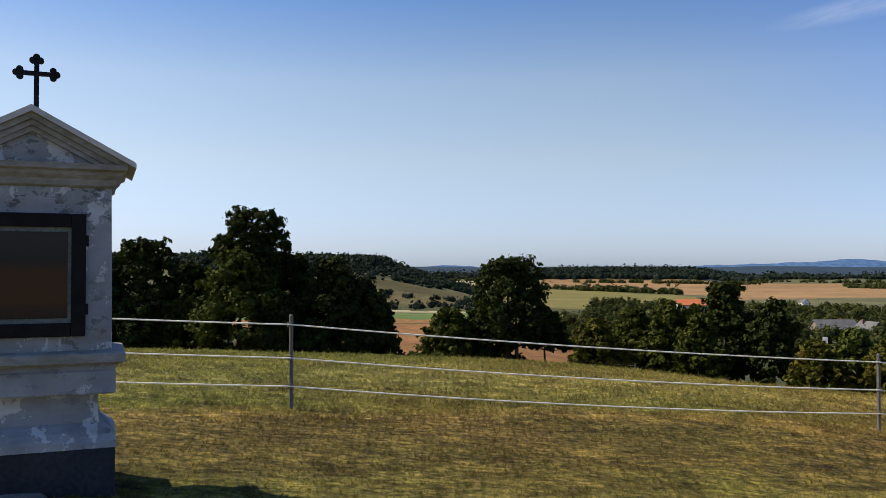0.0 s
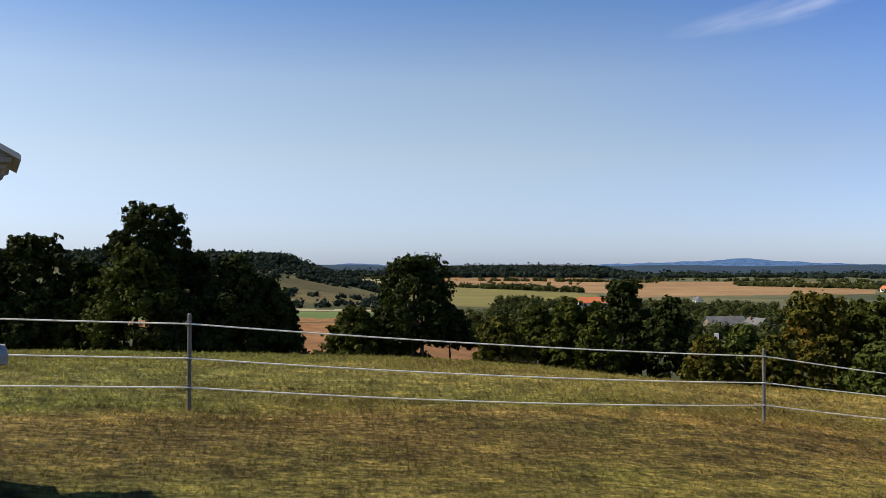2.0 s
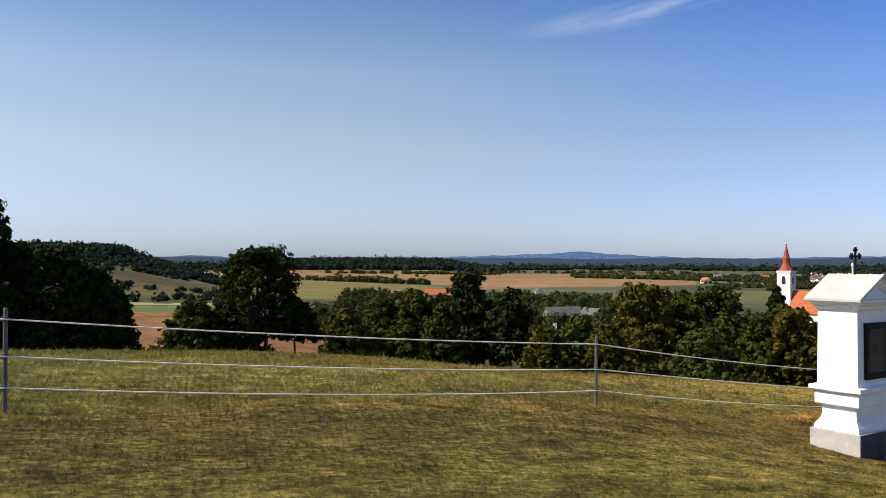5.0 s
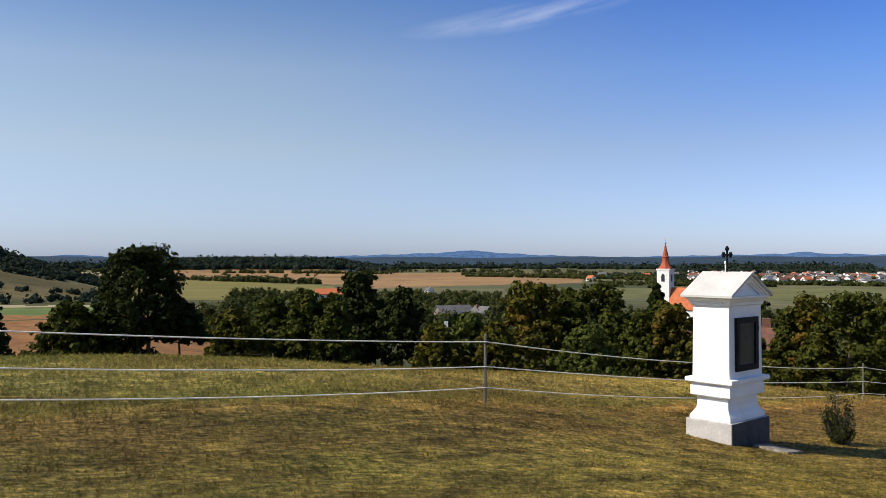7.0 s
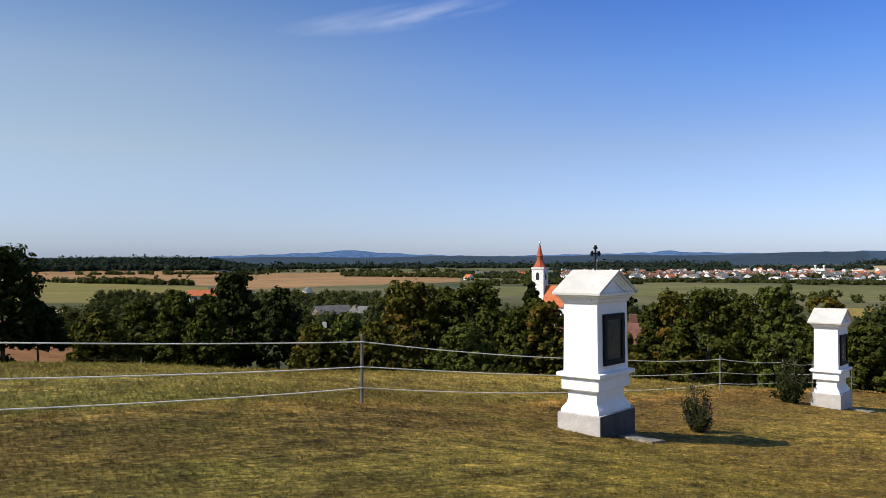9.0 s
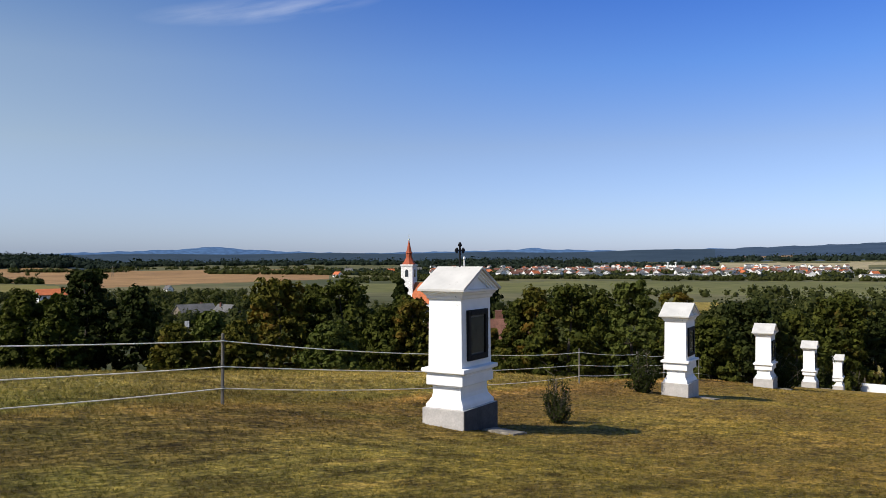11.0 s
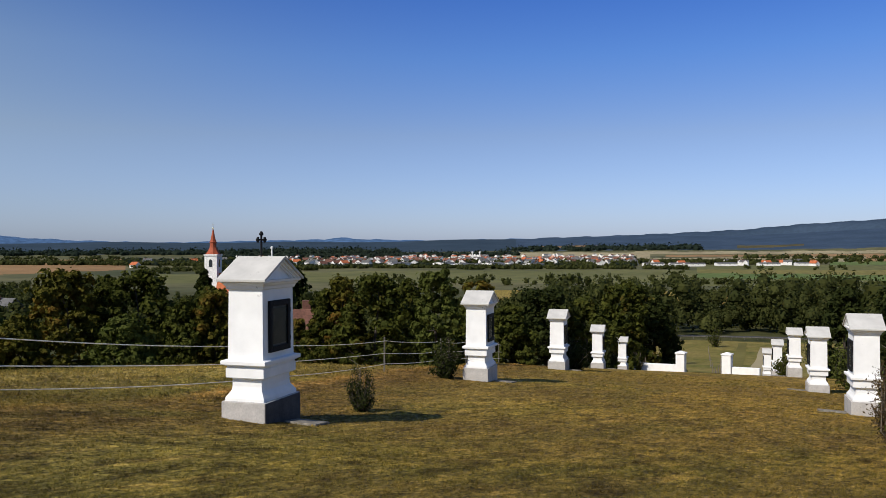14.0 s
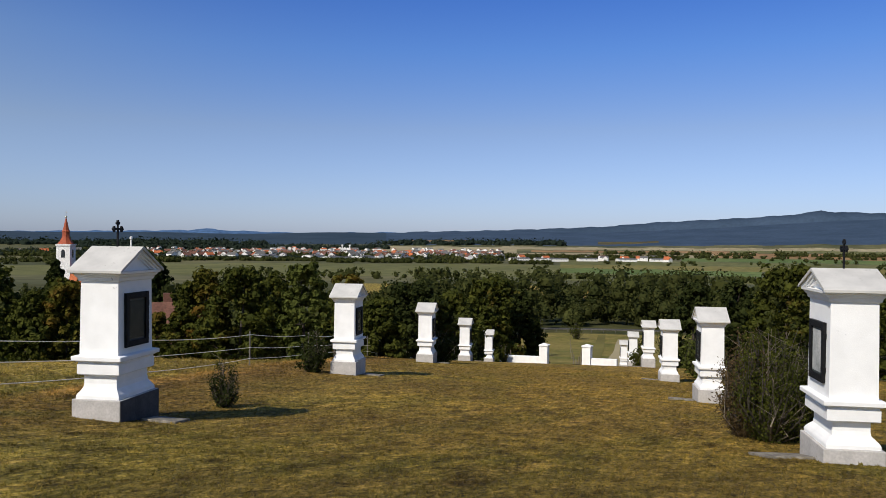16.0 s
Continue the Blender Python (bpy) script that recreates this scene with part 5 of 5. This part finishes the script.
TOWN_KINDS = [house("white town house with red tiled roof", 14, 10, 4.6, 4.2, "tile", windows=1), house("white town house with dull brown roof", 13, 10, 5.2, 4.0, "dulltile", windows=1),
              house("pale town house with grey roof", 15, 11, 6.0, 3.6, "greyroof", windows=1), house("long white hall with low grey roof", 36, 20, 4.6, 1.6, "greyroof", windows=4)]
rng = np.random.default_rng(21)
first = [True] * 4
for k in range(214):
    kind = 3 if k % 18 == 5 else int(rng.choice(3, p=(0.22, 0.40, 0.38)))
    a = -41 - 27 * rng.random() ** 1.1 if k < 209 else -34 - 7 * rng.random()
    d = rng.uniform(1750, 2350) if kind < 3 else rng.uniform(1650, 2000)
    p = at(a, d, rng.uniform(0, 2))
    m = pose(p.x, p.y, p.z, 0, 0, float(rng.uniform(0, 180)) if kind < 3 else 60 + float(rng.uniform(-20, 20)) + a) @ Matrix.Scale(1.15, 4)
    if first[kind]:
        TOWN_KINDS[kind].matrix_world, first[kind] = m, False
    else:
        copy_thing(TOWN_KINDS[kind], m)


def far_town(count):
    """The rest of the town behind: gabled houses too far off to tell apart, in one mesh."""
    verts, faces, index = [], [], []
    for k in range(count):
        p = at(-41 - 27 * float(rng.random()), float(rng.uniform(2300, 2900)), float(rng.uniform(0, 2)))
        hx, hy, e, r = rng.uniform(6, 10), rng.uniform(5, 6.5), rng.uniform(4, 7), rng.uniform(3, 4.5)
        m = pose(p.x, p.y, p.z, 0, 0, float(rng.uniform(0, 180)))
        o = len(verts)
        for c_ in [(-hx, -hy, -2), (hx, -hy, -2), (hx, hy, -2), (-hx, hy, -2), (-hx, -hy, e), (hx, -hy, e), (hx, hy, e), (-hx, hy, e), (-hx, 0, e + r), (hx, 0, e + r)]:
            verts.append(tuple(m @ Vector(c_)))
        roof = 1 + int(rng.choice(3, p=(0.22, 0.40, 0.38)))
        for f, mi in (((0, 1, 5), 0), ((0, 5, 4), 0), ((1, 2, 6), 0), ((1, 6, 5), 0), ((2, 3, 7), 0), ((2, 7, 6), 0), ((3, 0, 4), 0), ((3, 4, 7), 0), ((4, 8, 7), 0), ((5, 6, 9), 0),
                      ((4, 5, 9), roof), ((4, 9, 8), roof), ((6, 7, 8), roof), ((6, 8, 9), roof)):
            faces.append([o + i for i in f])
            index.append(mi)
    me = raw_mesh("far_town", verts, faces, [M[n] for n in ("plaster", "tile", "dulltile", "greyroof")], index)
    tagged(new("far_town", me), "far white houses with red and grey roofs behind the town", "houses", kind="stuff")


far_town(170)
works = house("very long white factory hall with flat grey roof", 105, 34, 9.0, 1.2, "greyroof", windows=9)
put(works, -58.3, 1960, -58.3 + 90 - 72)
for a, d in ((-59.6, 1640), (-69.2, 1780), (-70.9, 1800), (-73.8, 1840), (-76.4, 1850), (-71.8, 1790), (-78.6, 1880), (-57, 1700)):
    p = at(a, d)
    copy_thing(TOWN_KINDS[3], pose(p.x, p.y, p.z, 0, 0, a + 90 - 72))

for k in range(16):
    p = at(-68.5 - 11 * float(rng.random()), float(rng.uniform(1830, 1990)), 0.5)
    copy_thing(TOWN_KINDS[int(rng.integers(0, 3))], pose(p.x, p.y, p.z, 0, 0, float(rng.uniform(0, 180))))


def slim_tower(name, label, az, d, r, tall, cat):
    p = at(az, d)
    ob = tagged(new(name), label, cat)
    ob.location = p
    bm = bmesh.new()
    tube(bm, [(0, 0, -1), (0, 0, tall * 0.8)], [r, r], 12)
    part("shaft", bm, "plaster", ob)
    bm = bmesh.new()
    tube(bm, [(0, 0, tall * 0.8), (0, 0, tall * 0.84), (0, 0, tall * 0.97), (0, 0, tall)], [r, r * 1.7, r * 1.7, r * 0.4], 12)
    part("tank", bm, "plaster", ob)


slim_tower("water_tower", "white water tower at the edge of town", -43.3, 2300, 2.2, 44, "water tower")
slim_tower("church_tower", "pale twin tower of the town church", -57.0, 2500, 1.8, 26, "tower")
slim_tower("church_tower", "pale twin tower of the town church", -57.5, 2500, 1.8, 26, "tower")

# a white notice board in the village, a lattice pylon on the field
p = at(-24.7, 200)
ob = tagged(new("notice_board"), "white board on posts among the trees", "board")
ob.matrix_world = pose(p.x, p.y, p.z, 0, 0, -24.7)
top = EYE - 0.0745 * 200 - p.z
bm = bmesh.new()
slab(bm, -0.5, 0.5, -0.04, 0.04, top - 1.4, top, 0.01)
part("panel", bm, "plaster", ob)
for s in (-0.4, 0.4):
    bm = bmesh.new()
    tube(bm, [(s, 0.08, -0.2), (s, 0.08, top - 0.2)], [0.05, 0.05], 6)
    part("leg", bm, "post", ob)
p = at(-20.1, 1900)
ob = tagged(new("pylon"), "grey lattice power pylon standing in the stubble field", "pylon")
ob.location = p
bm = bmesh.new()
for sx_, sy_ in ((-1, -1), (1, -1), (1, 1), (-1, 1)):
    tube(bm, [(sx_ * 2.2, sy_ * 2.2, 0), (sx_ * 0.4, sy_ * 0.4, 27)], [0.22, 0.16], 4)
part("mast", bm, "post", ob)
for h in (19, 23):
    bm = bmesh.new()
    tube(bm, [(-5, 0, h), (0, 0, h + 0.8), (5, 0, h)], [0.15, 0.2, 0.15], 4)
    part("arm", bm, "post", ob)

# ---- road and guard rail at the foot of the hill ----
def ribbon(name, label, cat, mat, pts, width, lift):
    verts, faces = [], []
    for i, (a, d) in enumerate(pts):
        hx, hy = heading(a)
        for dd in (d - width / 2, d + width / 2):
            q = at(a, dd, lift)
            verts.append(tuple(q))
        if i:
            k = 2 * i
            faces.append((k - 2, k - 1, k + 1, k))
    tagged(new(name, raw_mesh(name, verts, faces, [M[mat]])), label, cat, kind="structure")


ribbon("road", "grey asphalt road crossing below the hill", "road", "asphalt", [(-64 - 0.6 * k, 236 + 0.5 * k) for k in range(40)], 6.0, 0.12)
ribbon("field_track", "pale dirt track over the field", "track", "track", [(-0.6 - 0.13 * k, 960 - 13 * k) for k in range(25)], 9.0, 0.5)
rail = tagged(new("guard_rail"), "long pale guard rail beside the road", "guard rail")
pts = [at(-71 - 0.4 * k, 229 + 0.2 * k) for k in range(26)]
bm = bmesh.new()
tube(bm, [q + Vector((0, 0, 0.75)) for q in pts], [0.14] * len(pts), 6)
part("beam", bm, "post", rail)
for q in pts[::2]:
    bm = bmesh.new()
    tube(bm, [q - Vector((0, 0, 0.1)), q + Vector((0, 0, 0.7))], [0.08, 0.08], 5)
    part("post", bm, "post", rail)


def footpath(name, label, pts, width, mat):
    """A worn strip along points in plan, draped over the ground."""
    verts, faces = [], []
    fine = []
    for (x0, y0), (x1, y1) in zip(pts, pts[1:]):
        fine += [(x0 + (x1 - x0) * k / 12, y0 + (y1 - y0) * k / 12) for k in range(12)]
    for i, (x, y) in enumerate(fine):
        nx, ny = fine[min(i + 1, len(fine) - 1)][0] - fine[max(i - 1, 0)][0], fine[min(i + 1, len(fine) - 1)][1] - fine[max(i - 1, 0)][1]
        ln = math.hypot(nx, ny)
        w = width * (0.95 + 0.08 * math.sin(i * 0.7))
        for sgn in (-0.5, 0.5):
            px_, py_ = x - ny / ln * w * sgn, y + nx / ln * w * sgn
            verts.append((px_, py_, float(height(px_, py_)) + 0.06))
        if i:
            faces.append((2 * i - 2, 2 * i - 1, 2 * i + 1, 2 * i))
    tagged(new(name, raw_mesh(name, verts, faces, [M[mat]])), label, "path", kind="structure")


footpath("footpath", "worn dry path running down from the gate", [tuple(at(-72.6, 66)[:2]), tuple(at(-73.6, 95)[:2]), tuple(at(-74.4, 140)[:2]), tuple(at(-74.9, 228)[:2])], 2.2, "yellow")
footpath("footpath", "pale stubbly strip beside the lane", [tuple(at(-75.6, 105)[:2]), tuple(at(-76.0, 150)[:2]), tuple(at(-76.4, 215)[:2])], 3.2, "tan")
for s, (a, d, tip, half) in enumerate([(-70.6, 150, -0.096, 0.010), (-77.6, 120, -0.104, 0.012), (-73.2, 205, -0.094, 0.008), (-79.0, 160, -0.092, 0.012)]):
    q = at(a, d)
    twiggy("low green bush on the pasture below the gate", q.x, q.y, EYE + tip * d - q.z, half * d, "leaf_b", 700 + s, 40, 1200, 0.16)

# a small white monument by the road
p = at(-73.5, 285)
ob = tagged(new("roadside_monument"), "slim white monument beside the road below the hill", "monument")
ob.location = p
bm = bmesh.new()
rings(bm, [(0.6, 0.6, -0.3), (0.6, 0.6, 0.9), (0.45, 0.45, 1.0)])
part("base", bm, "plaster", ob)
bm = bmesh.new()
rings(bm, [(0.38, 0.38, 1.002), (0.3, 0.3, 3.0), (0.05, 0.05, 3.8)])
part("shaft", bm, "plaster", ob)
